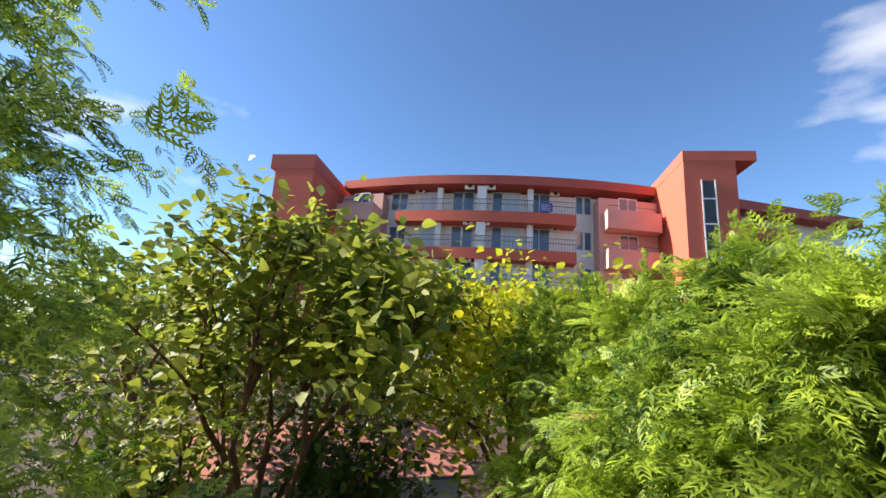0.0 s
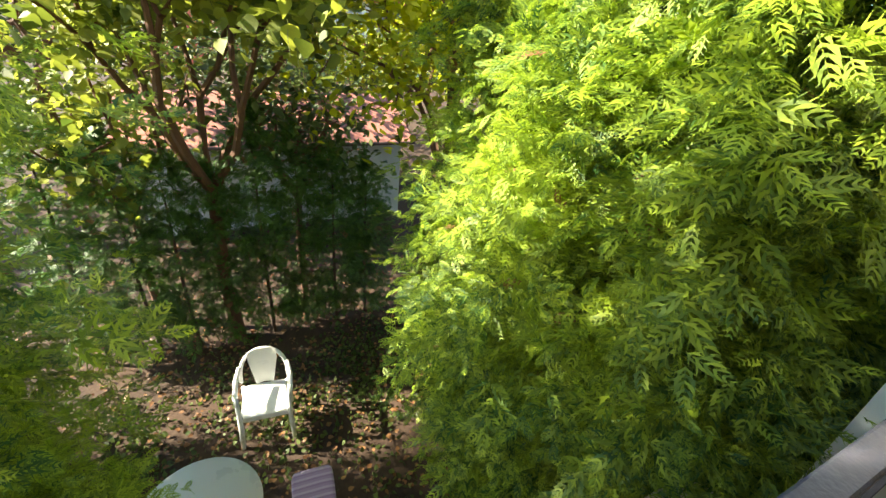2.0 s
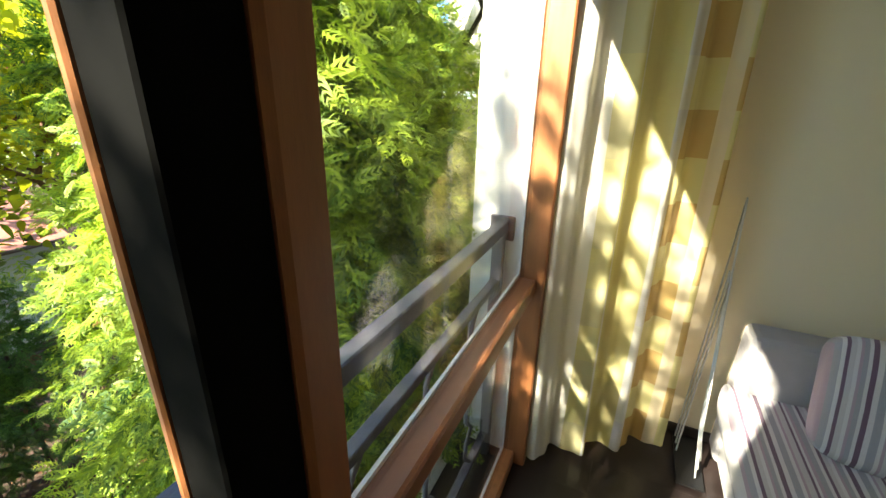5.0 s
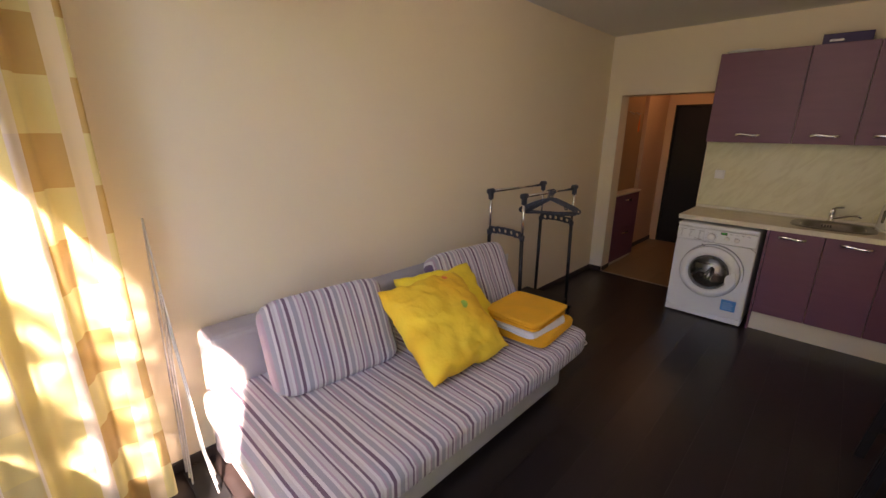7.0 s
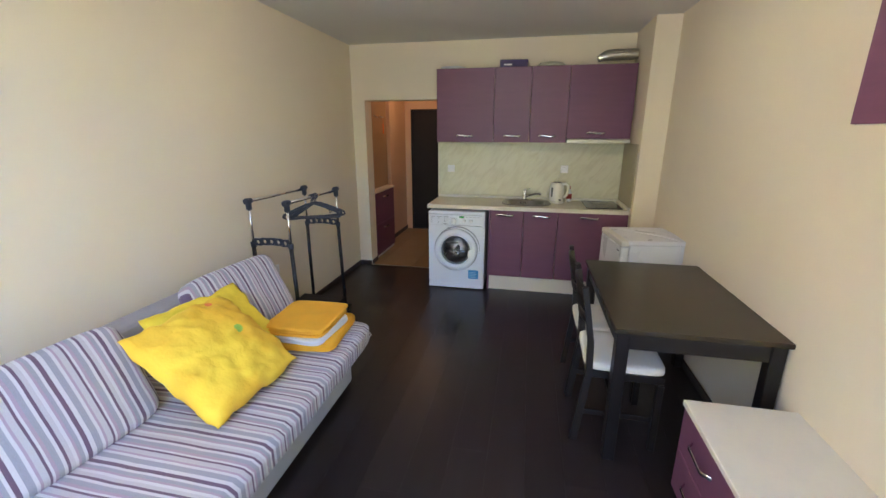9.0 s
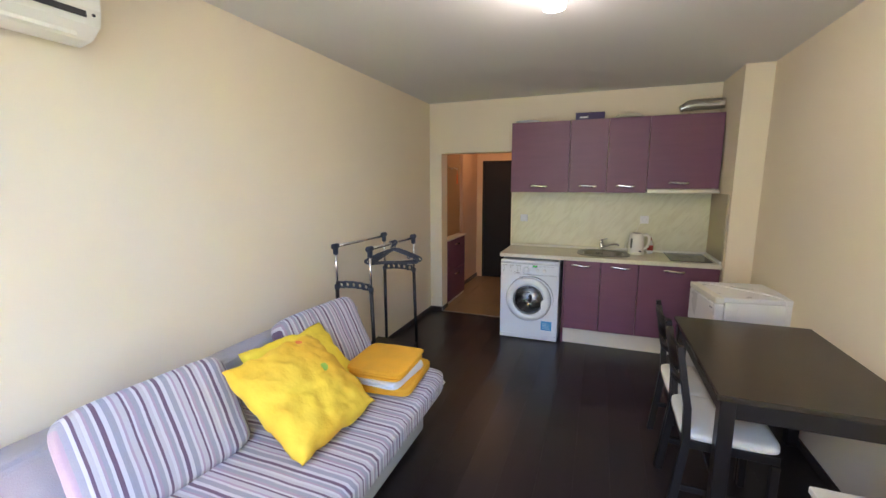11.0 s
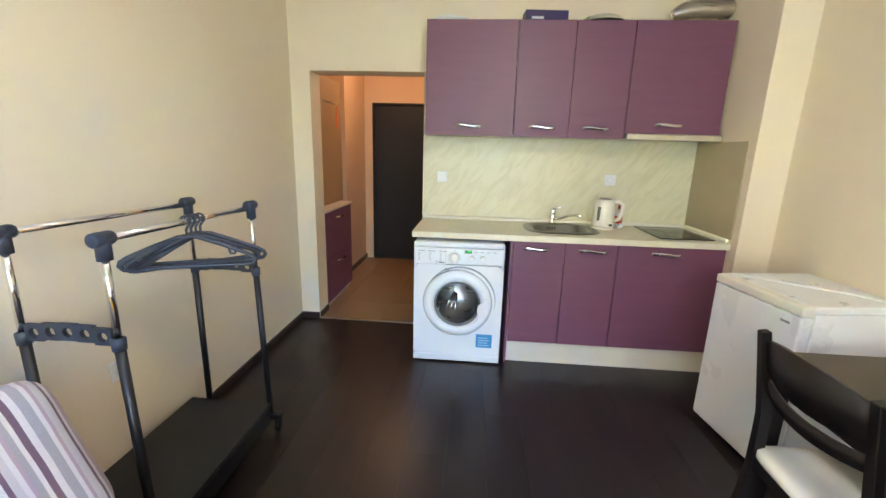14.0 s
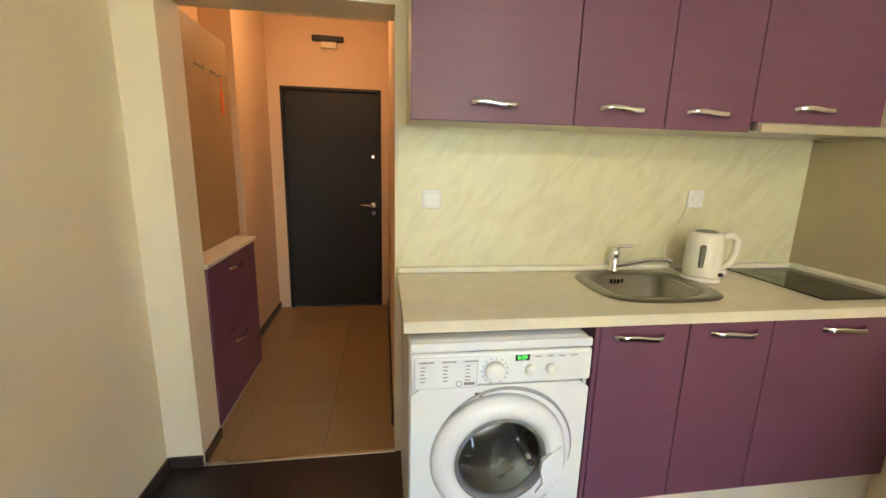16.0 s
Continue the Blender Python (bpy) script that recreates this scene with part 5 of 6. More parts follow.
def spray_template():
    """Flat thuja spray: an arching stem with forked narrow side shoots, one joined island."""
    v, f = [(-0.012, 0, 0), (0.012, 0, 0), (0.0, 1.0, -0.16)], [(0, 1, 2)]
    for y, reach in ((0.06, 0.26), (0.22, 0.36), (0.39, 0.34), (0.56, 0.27), (0.72, 0.19), (0.86, 0.12)):
        z = -0.16 * y * y
        for s in (-1, 1):
            b = len(v)
            v += [(0, y - 0.032, z), (0, y + 0.044, z), (s * reach, y + reach * 0.62, z - 0.05), (s * reach * 0.50, y + reach * 0.36, z), (s * reach * 0.50, y + reach * 0.98, z - 0.02)]
            f += [(b, b + 2, b + 1), (b, b + 3, b + 4)] if s > 0 else [(b + 1, b + 2, b), (b, b + 4, b + 3)]
    return v, f


SPRAY = spray_template()
LEAFT = ([(0, 0, 0), (0.30, 0.16, 0.05), (0.36, 0.42, 0.03), (0.16, 0.78, -0.04), (0, 1.0, -0.10), (-0.16, 0.78, -0.04), (-0.36, 0.42, 0.03), (-0.30, 0.16, 0.05)],
         [(0, 1, 2, 3), (0, 3, 4, 5), (0, 5, 6, 7)])
THUJA = leaf_mat("thuja_foliage", (0.046, 0.130, 0.024), (0.47, 0.60, 0.062), 0.49, 0.5)
# darker copy of thuja_foliage: the hedge row's shade is put into its colours
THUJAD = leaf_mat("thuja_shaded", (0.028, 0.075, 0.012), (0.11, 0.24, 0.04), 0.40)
CATAL = leaf_mat("broad_leaves", (0.075, 0.12, 0.018), (0.39, 0.42, 0.060), 0.52)
YELL = leaf_mat("yellowing_leaves", (0.26, 0.34, 0.02), (0.62, 0.60, 0.03), 0.55)
SHRUB = leaf_mat("shrub_leaves", (0.030, 0.060, 0.012), (0.13, 0.17, 0.04), 0.35)
BARK = mat("bark", (0.075, 0.045, 0.032), 0.9, vary=0.4, scale=5, bump=0.9, fine=40, stretch=(4, 4, 1))
TWIG = mat("reddish_twig", (0.13, 0.062, 0.038), 0.85, vary=0.3, scale=5, bump=0.5, fine=40)
BROWNL = leaf_mat("dead_brown_sprays", (0.16, 0.07, 0.03), (0.34, 0.17, 0.07), 0.25)


def conifer(x, y, top, width, count, label, material=None, size=0.17, bare=0.0, tips=4, lean=(0, 0), seed=1, clump=0.36, cap=0.85, taper=0.55, low=1.05):
    """Thuja: several leaders clothed in flat sprays over an uneven, gapped cone."""
    rg = np.random.default_rng(100 + seed)
    t = thing("conifer", label, "tree", pose(x, y, GZ), group="thuja trees")
    Ht = top - GZ
    w1 = min(width, 1)
    bm = tube([(0, 0, -0.05), (0.02, 0.01, Ht * 0.4), (lean[0] * 0.6, lean[1] * 0.6, Ht * 0.75), (lean[0], lean[1], Ht - 0.3)], [0.07 * w1, 0.05 * w1, 0.03 * w1, 0.006], 8)
    part("trunk", bm, BARK, t)
    n, L = count, 6
    turn = seed + np.arange(L) * 2 * np.pi / (L - 1)
    off = np.c_[np.cos(turn), np.sin(turn)] * (clump * width * rg.uniform(0.75, 1.15, L))[:, None]
    off[0] = 0
    tall = np.r_[1.0, rg.uniform(0.84, 0.98, L - 1)] * Ht
    wide = np.r_[0.78, rg.uniform(0.48, 0.66, L - 1)] * width
    who = rg.choice(L, n, p=np.r_[0.30, np.full(L - 1, 0.70 / (L - 1))])
    h = rg.beta(1.15, low, n)
    z = (0.08 + 0.92 * h) * tall[who]
    rad = wide[who] * np.minimum((1 - h) ** taper, cap) * (0.7 + 0.3 * np.minimum(h * 4, 1)) + 0.015
    ang = rg.uniform(0, 2 * np.pi, n)
    lump = np.array([noise.noise(Vector((math.cos(a) * 1.7 + seed * 5 + w * 3, math.sin(a) * 1.7, zz * 1.8))) + 0.8 * noise.noise(Vector((math.cos(a) * 4 + seed + w, math.sin(a) * 4, zz * 6.5))) for a, zz, w in zip(ang, z, who)])
    depth = rg.uniform(0, 1, n) ** 1.8
    r = rad * (1 + 0.62 * lump) * (1 - 0.6 * depth) + 0.02
    k = np.minimum(z / Ht * 1.8, 1)
    C = np.c_[r * np.cos(ang) + lean[0] * (z / Ht) ** 2 + off[who, 0] * k, r * np.sin(ang) + lean[1] * (z / Ht) ** 2 + off[who, 1] * k, z]
    out = np.c_[np.cos(ang), np.sin(ang), np.zeros(n)]
    up = np.c_[np.zeros(n), np.zeros(n), np.ones(n)]
    tang = np.c_[-np.sin(ang), np.cos(ang), np.zeros(n)]
    Nn = tang * rg.normal(0.0, 0.40, n)[:, None] + up * rg.uniform(0.4, 1.1, n)[:, None] + out * rg.uniform(0.0, 0.8, n)[:, None]
    grow = out + rg.normal(0, 0.50, (n, 3)) + up * (rg.uniform(-0.3, 0.5, n) + 1.1 * h ** 3)[:, None]
    S = rg.uniform(0.6, 1.4, n) * size
    # sprays stand in flat fans along short drooping twigs
    m = n // 7
    un = Nn[:m] / np.linalg.norm(Nn[:m], axis=1, keepdims=True)
    tw = grow[:m] + np.array([0, 0, -0.12])
    tw -= (tw * un).sum(1, keepdims=True) * un
    tw /= np.maximum(np.linalg.norm(tw, axis=1, keepdims=True), 1e-6)
    sd = np.cross(tw, un)
    FC, FN, FG, FS = [], [], [], []
    for step, side in ((0.0, 1), (0.10, -1), (0.42, 1), (0.50, -1), (0.82, 1), (0.90, -1), (1.10, 0)):
        a3 = side * rg.uniform(0.55, 1.0, m)
        FC.append(C[:m] + tw * (step * size * 1.7) + np.array([0, 0, -0.10]) * size * step ** 2 + rg.normal(0, 0.05 * size, (m, 3)))
        FN.append(un + rg.normal(0, 0.30, (m, 3)))
        FG.append(tw * np.cos(a3)[:, None] + sd * np.sin(a3)[:, None])
        FS.append(S[:m] * (1.12 - 0.26 * step))
    _leafy("foliage", SPRAY, np.concatenate(FC), np.concatenate(FN), np.concatenate(FG), np.concatenate(FS), material or THUJA, t)
    # feathery leading shoots at the head of each leader
    m = tips * 70
    which = rg.integers(0, tips, m)
    base = rg.uniform(0.0, 1.0, m) ** 1.3
    lead = which % L
    tx = off[lead, 0] + lean[0] + rg.normal(0, 0.06 * width, tips)[which]
    ty = off[lead, 1] + lean[1] + rg.normal(0, 0.06 * width, tips)[which]
    rise = rg.uniform(0.25, 0.5, tips)[which]
    C = np.c_[tx + rg.normal(0, 0.012, m), ty + rg.normal(0, 0.012, m), tall[lead] - 0.22 + base * rise]
    a2 = rg.uniform(0, 2 * np.pi, m)
    g = np.c_[np.cos(a2) * 0.6, np.sin(a2) * 0.6, np.ones(m)]
    _leafy("tip_sprays", SPRAY, C, rg.normal(size=(m, 3)), g, size * (1.2 - 0.85 * base), material or THUJA, t)
    if bare:
        m = int(bare * 5)
        pick = rg.integers(0, n, m)
        _leafy("dead_sprays", SPRAY, np.c_[r * np.cos(ang) + off[who, 0] * k, r * np.sin(ang) + off[who, 1] * k, z][pick], Nn[pick], grow[pick], S[pick], BROWNL, t)
    return t


def _leafy(name, tpl, C, Nn, grow, S, material, parent):
    """As scatter(), with the growing direction given."""
    T, F = np.asarray(tpl[0], float), np.asarray(tpl[1])
    n = len(C)
    Nn = Nn / np.linalg.norm(Nn, axis=1, keepdims=True)
    yd = grow - (grow * Nn).sum(1, keepdims=True) * Nn
    yd /= np.maximum(np.linalg.norm(yd, axis=1, keepdims=True), 1e-6)
    xd = np.cross(yd, Nn)
    V = C[:, None, :] + S[:, None, None] * (T[None, :, 0:1] * xd[:, None] + T[None, :, 1:2] * yd[:, None] + T[None, :, 2:3] * Nn[:, None])
    me = bpy.data.meshes.new(name)
    me.vertices.add(n * len(T))
    me.vertices.foreach_set("co", V.reshape(-1).astype(np.float32))
    nf, k = n * len(F), F.shape[1]
    me.loops.add(nf * k)
    me.loops.foreach_set("vertex_index", (F[None] + (np.arange(n) * len(T))[:, None, None]).reshape(-1).astype(np.int32))
    me.polygons.add(nf)
    me.polygons.foreach_set("loop_start", (np.arange(nf) * k).astype(np.int32))
    me.update(calc_edges=True)
    me.materials.append(material)
    return part(name, me, None, parent)


conifer(0.22, -0.25, 2.30, 1.25, 27000, "bright green thuja growing close to the balcony rail", bare=14, tips=9, seed=1, size=0.13, clump=0.5)
conifer(0.10, -1.50, 2.25, 1.05, 10000, "bright green thuja behind the first one", bare=8, tips=8, seed=2, size=0.14, clump=0.5)
conifer(-0.95, -0.75, 2.55, 1.0, 6500, "tall green thuja against the house", tips=8, seed=3, size=0.14, clump=0.5)
conifer(-0.15, 0.42, 2.00, 0.42, 3500, "slender thuja beside the outdoor unit", tips=3, seed=9, size=0.12)
conifer(0.34, 0.42, 2.42, 0.42, 4800, "slender thuja with a tall feathery tip near the wall", tips=5, seed=16, size=0.12)
conifer(0.62, 0.60, 1.20, 0.50, 3800, "low green thuja at the foot of the wall", tips=4, seed=15, size=0.13)
conifer(-1.9, 0.55, 1.05, 0.55, 2600, "green thuja close to the house wall", tips=3, seed=18, size=0.15)
conifer(-3.3, 0.25, 1.2, 0.8, 2600, "green thuja farther along the wall", tips=3, seed=19, size=0.17)
conifer(-5.2, -0.4, 1.6, 1.2, 3000, "green thuja farther along the wall", tips=3, seed=20, size=0.2)
conifer(0.02, 0.66, 1.50, 0.46, 3400, "low green thuja close to the house wall", tips=4, seed=17, size=0.13)
conifer(-1.15, 0.10, 1.45, 0.8, 5000, "low green thuja under the outdoor unit", tips=4, seed=14, size=0.13)
conifer(-2.3, -1.7, 2.2, 1.2, 4500, "green thuja farther along the house", tips=4, seed=4, size=0.18)
conifer(4.02, -0.52, 4.10, 1.88, 31000, "large thuja spreading over the garden table", bare=14, tips=9, seed=5, size=0.105, clump=0.16, cap=0.72, taper=0.36, low=1.38)
# out of view; placed so that its shadow darkens the lower thuja and hedge
conifer(5.0, -1.9, 2.5, 1.15, 5500, "unseen thuja added beyond the large one to cast shade", tips=2, seed=12, size=0.14)
conifer(5.3, -2.6, 3.0, 1.1, 4000, "thuja behind the large one", tips=3, seed=6, size=0.16)
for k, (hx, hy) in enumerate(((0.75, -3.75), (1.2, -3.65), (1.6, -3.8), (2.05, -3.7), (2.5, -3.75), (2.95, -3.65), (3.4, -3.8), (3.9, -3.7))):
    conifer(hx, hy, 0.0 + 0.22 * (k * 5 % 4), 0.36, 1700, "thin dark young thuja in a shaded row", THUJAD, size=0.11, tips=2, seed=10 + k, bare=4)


def branches(bm, p, d, r, depth, out, spread=0.55, length=0.8):
    """Limbs that fork; the tips go into out."""
    q = p + d * length * (0.8 + 0.4 * rng.random())
    mid = (p + q) / 2 + Vector(rng.normal(0, 0.05, 3).tolist())
    add_tube(bm, [p, mid, q], [r, r * 0.85, r * 0.68], 6)
    if depth == 0:
        out.append((q, d))
        return
    out.append((mid, d)) if depth < 2 else None
    for _ in range(2 if rng.random() < 0.45 else 3):
        nd = (d + Vector(rng.normal(0, spread, 3).tolist()) + Vector((0, 0, 0.12))).normalized()
        branches(bm, q, nd, r * 0.64, depth - 1, out, spread, length * 0.76)


def broadleaf(x, y, trunk_h, first, depth, leaves, size, material, label, seed, spread=0.55, length=0.8, d0=(0, 0, 1), r=0.08, pods=0, radius=0.22, bark=None):
    t = thing("tree", label, "tree", pose(x, y, GZ))
    bm, tips = bmesh.new(), []
    top = Vector((0.06 * d0[0], 0.06 * d0[1], trunk_h))
    add_tube(bm, [(0, 0, -0.1), (0.04, 0.02, trunk_h * 0.5), top], [r * 1.25, r, r * 0.9], 9)
    for k in range(first):
        a = 2 * math.pi * k / first + seed
        branches(bm, top, Vector((0.55 * math.cos(a) + d0[0], 0.55 * math.sin(a) + d0[1], 1)).normalized(), r * 0.7, depth, tips, spread, length)
    part("trunk", bm, bark or TWIG, t)
    n = leaves
    pick = rng.integers(0, len(tips), n)
    P0 = np.array([tuple(tips[i][0]) for i in pick]) + rng.normal(0, radius, (n, 3))
    g = rng.normal(0, 0.8, (n, 3))
    g[:, 2] -= 0.7
    nn = rng.normal(0, 0.6, (n, 3))
    nn[:, 2] += 1.0
    _leafy("crown", LEAFT, P0, nn, g, rng.uniform(0.6, 1.25, n) * size, material, t)
    if pods:
        bm = bmesh.new()
        for _ in range(pods):
            q = tips[rng.integers(0, len(tips))][0] + Vector(rng.normal(0, 0.15, 3).tolist())
            L = rng.uniform(0.2, 0.36)
            add_tube(bm, [q, q + Vector((0.01, 0.01, -L / 2)), q + Vector((0.03 * rng.normal(), 0.03 * rng.normal(), -L))], [0.003, 0.004, 0.003], 4)
        tagged(part("pod_cluster", bm, mat("green_pods", (0.20, 0.22, 0.07), 0.6, vary=0.2), t), kind="stuff")
    return t


broadleaf(2.50, -3.75, 2.1, 5, 3, 8000, 0.135, CATAL, "catalpa tree with broad leaves and hanging pods", 1.0, 0.36, 1.12, (-0.05, 0.0), 0.075, 190, 0.19)
broadleaf(-0.55, -4.3, 2.0, 6, 3, 11000, 0.115, YELL, "yellow-green broad-leaved tree behind the thujas", 2.0, 0.55, 1.08, (-0.15, 0, 0), 0.07, 0, 0.32)
broadleaf(-3.6, -6.5, 2.6, 5, 3, 3200, 0.15, CATAL, "green broad-leaved tree farther back", 3.0, 0.60, 0.95, (0, 0, 0), 0.08, 0, 0.34)
broadleaf(4.6, -7.0, 2.6, 5, 3, 2600, 0.15, CATAL, "green broad-leaved tree near the low building", 5.0, 0.60, 0.9, (0, 0, 0), 0.08, 0, 0.34)
for k, (sx, sy, sh) in enumerate(((0.9, -9.5, 1.6), (-1.2, -10.5, 1.9), (3.2, -12.0, 2.0), (-6.0, -11.0, 2.2), (6.5, -11.5, 2.2), (-9.5, -13, 2.4), (9, -9, 2.3), (-4, -14, 2.2), (1.5, -15, 2.2))):
    broadleaf(sx, sy, sh * 0.6, 5, 2, 2300, 0.14, SHRUB if k % 2 == 0 else YELL if k == 3 else CATAL, "leafy garden tree in front of the apartment block", k * 1.3, 0.7, 1.0, (0, 0, 0), 0.06, 0, 0.45)
broadleaf(3.4, -4.4, 1.6, 5, 2, 1500, 0.12, CATAL, "bushy green tree between the hedge and the low building", 7.0, 0.60, 0.72, (0, 0, 0), 0.05, 0, 0.30)
broadleaf(1.5, -4.5, 1.6, 5, 2, 1500, 0.11, SHRUB, "dark bushy tree between the hedge and the low building", 8.0, 0.60, 0.72, (0, 0, 0), 0.05, 0, 0.30)
# dry leaves on the ground
n = 2600
C = np.c_[rng.uniform(-0.5, 5, n), rng.uniform(-6.5, 0.3, n), np.full(n, GZ + 0.035)]
nn = rng.normal(0, 0.25, (n, 3)) + np.array([0, 0, 1.0])
lv = _leafy("dry_leaves", LEAFT, C, nn, rng.normal(size=(n, 3)), rng.uniform(0.03, 0.07, n), BROWNL, None)
tagged(lv, "dry brown leaves lying on the shaded soil", "fallen leaves", kind="stuff")
n = 5200
hub = rng.uniform((-0.5, -3.4), (3.8, 0.6), (90, 2))[rng.integers(0, 90, n)] + rng.normal(0, 0.22, (n, 2))
C = np.c_[hub, np.full(n, GZ + 0.02)]
g = rng.normal(0, 0.6, (n, 3)) + np.array([0, 0, 1.0])
wd = _leafy("weeds", LEAFT, C, rng.normal(size=(n, 3)), g, rng.uniform(0.03, 0.075, n), SHRUB, None)
tagged(wd, "low green weeds and grass tufts on the shaded soil", "weeds", kind="stuff")


# low service building beyond the hedge
def shed():
    s = thing("low_building", "low grey-white building with a pale red roof behind the hedge", "building", pose(1.6, -7.0, GZ))
    wallm = mat("grey_render", (0.42, 0.42, 0.40), 0.85, vary=0.12, scale=2, bump=0.3, fine=60)
    part("wall", box((-2.6, -2.6, 0), (2.2, 0, 1.72)), wallm, s)
    roofm = mat("pale_red_roof", (0.42, 0.16, 0.12), 0.8, vary=0.2, scale=3, bump=0.3, fine=40)
    bm = bmesh.new()
    add_poly(bm, [(-2.8, 0.25, 1.72), (-2.8, -1.4, 2.35), (-2.8, -2.9, 1.72)], (5.2, 0, 0))
    part("roof", bm, roofm, s, "pale red roof")
    for k in range(26):
        part("shutter_slat", box((-1.35, 0.0, 0.15 + 0.055 * k), (0.35, 0.028, 0.195 + 0.055 * k), 0.006), mat("shutter_grey", (0.38, 0.40, 0.42), 0.45, 0.2), s)
    part("gutter", tube([(-2.8, 0.28, 1.70), (2.4, 0.28, 1.70)], 0.035, 8), mat("gutter_brown", (0.10, 0.06, 0.05), 0.5), s)


shed()


# plastic garden furniture
def plastic_chair(m, label):
    c = thing("garden_chair", label, "chair", m, group="white plastic garden chairs")
    part("seat", soft_box((0.44, 0.44, 0.025), -0.3, 0, 1, (12, 12, 2), 8), PLASTIC, c, "", True, pose(0, 0, 0.43))
    for x in (-0.23, 0.23):
        part("front_leg", tube([(x * 1.08, 0.22, 0.0), (x * 1.02, 0.21, 0.30), (x * 1.02, 0.19, 0.60)], [0.022, 0.026, 0.022], 8), PLASTIC, c, "", True)
        part("back_leg", tube([(x * 1.05, -0.26, 0.0), (x * 0.95, -0.21, 0.42)], [0.02, 0.026], 8), PLASTIC, c, "", True)
        part("armrest", tube([(x * 1.02, 0.20, 0.60), (x * 1.10, 0.12, 0.645), (x * 1.12, -0.06, 0.66), (x * 1.02, -0.24, 0.68)], [0.020, 0.026, 0.026, 0.020], 8), PLASTIC, c, "", True)
    arch = [(0.235 * math.cos(q) * (1 if abs(math.cos(q)) < 1 else 1), -0.22 - 0.09 * (0.35 + 0.65 * math.sin(q)), 0.46 + 0.38 * math.sin(q) ** 0.7 if math.sin(q) > 0 else 0.46) for q in [math.pi * k / 16 for k in range(17)]]
    part("back_hoop", tube(arch, 0.020, 8), PLASTIC, c, "", True)
    bm, rows = bmesh.new(), []
    for j in range(9):
        v = j / 8
        half = 0.085 + 0.075 * v - 0.05 * max(0, v - 0.75) * 4 * 0.5
        rows.append([(u * half, 0.03 * u * u, 0.40 * v + 0.02 * (1 - u * u) * v) for u in (-1, -0.6, -0.2, 0.2, 0.6, 1)])
    for off in (0.0, 0.010):
        vs = [[bm.verts.new((x, y + off, z)) for x, y, z in row] for row in rows]
        for p, q in zip(vs, vs[1:]):
            for i in range(5):
                bm.faces.new((p[i], p[i + 1], q[i + 1], q[i]))
    part("back_panel", bm, PLASTIC, c, "", True, pose(0, -0.235, 0.44, 10))
    part("seat_apron", box((-0.21, 0.195, 0.37), (0.21, 0.215, 0.43), 0.006), PLASTIC, c)
    return c


plastic_chair(pose(2.29, -2.16, GZ, 0, 0, -6), "white plastic garden chair with armrests on the shaded soil")
plastic_chair(pose(1.70, -0.02, GZ, 0, 0, 160), "white plastic garden chair below the balcony")
gt = thing("garden_table", "round white plastic garden table under the large thuja", "table", pose(2.83, -1.0, GZ))
part("tabletop", lathe([(0, 0.70), (0.40, 0.70), (0.43, 0.69), (0.435, 0.705), (0.43, 0.722), (0.0, 0.722)], 48), PLASTIC, gt, "", True)
part("column", tube([(0, 0, 0.10), (0, 0, 0.70)], 0.035, 12), PLASTIC, gt, "", True)
for a in range(4):
    q = radians(20 + 90 * a)
    part("leg", tube([(0, 0, 0.18), (0.14 * math.cos(q), 0.14 * math.sin(q), 0.13), (0.33 * math.cos(q), 0.33 * math.sin(q), 0.02)], [0.03, 0.028, 0.022], 8), PLASTIC, gt, "", True)
st = thing("garden_stool", "small plastic stool standing beside the garden table", "stool", pose(2.02, -1.03, GZ, 0, 0, -6))
part("stool_top", box((-0.17, -0.17, 0.375), (0.17, 0.17, 0.40), 0.01, 2), PLASTIC, st)
for x in (-0.14, 0.14):
    for y in (-0.14, 0.14):
        part("leg", tube([(x, y, 0.38), (x * 1.12, y * 1.12, 0)], 0.014, 8), PLASTIC, st, "", True)
cu = part("seat_pad", soft_box((0.35, 0.36, 0.05), 0.25, 0.004, 4, (16, 16, 4), 7), stripe_mat("lilac_stripes", 1, [(0, (0.42, 0.28, 0.44)), (0.35, (0.56, 0.42, 0.56)), (0.7, (0.36, 0.23, 0.38))], 0.06), None, "", True, pose(2.02, -1.03, GZ + 0.425, 0, 0, -6))
tagged(cu, "lilac striped seat pad lying on the stool", "cushion")


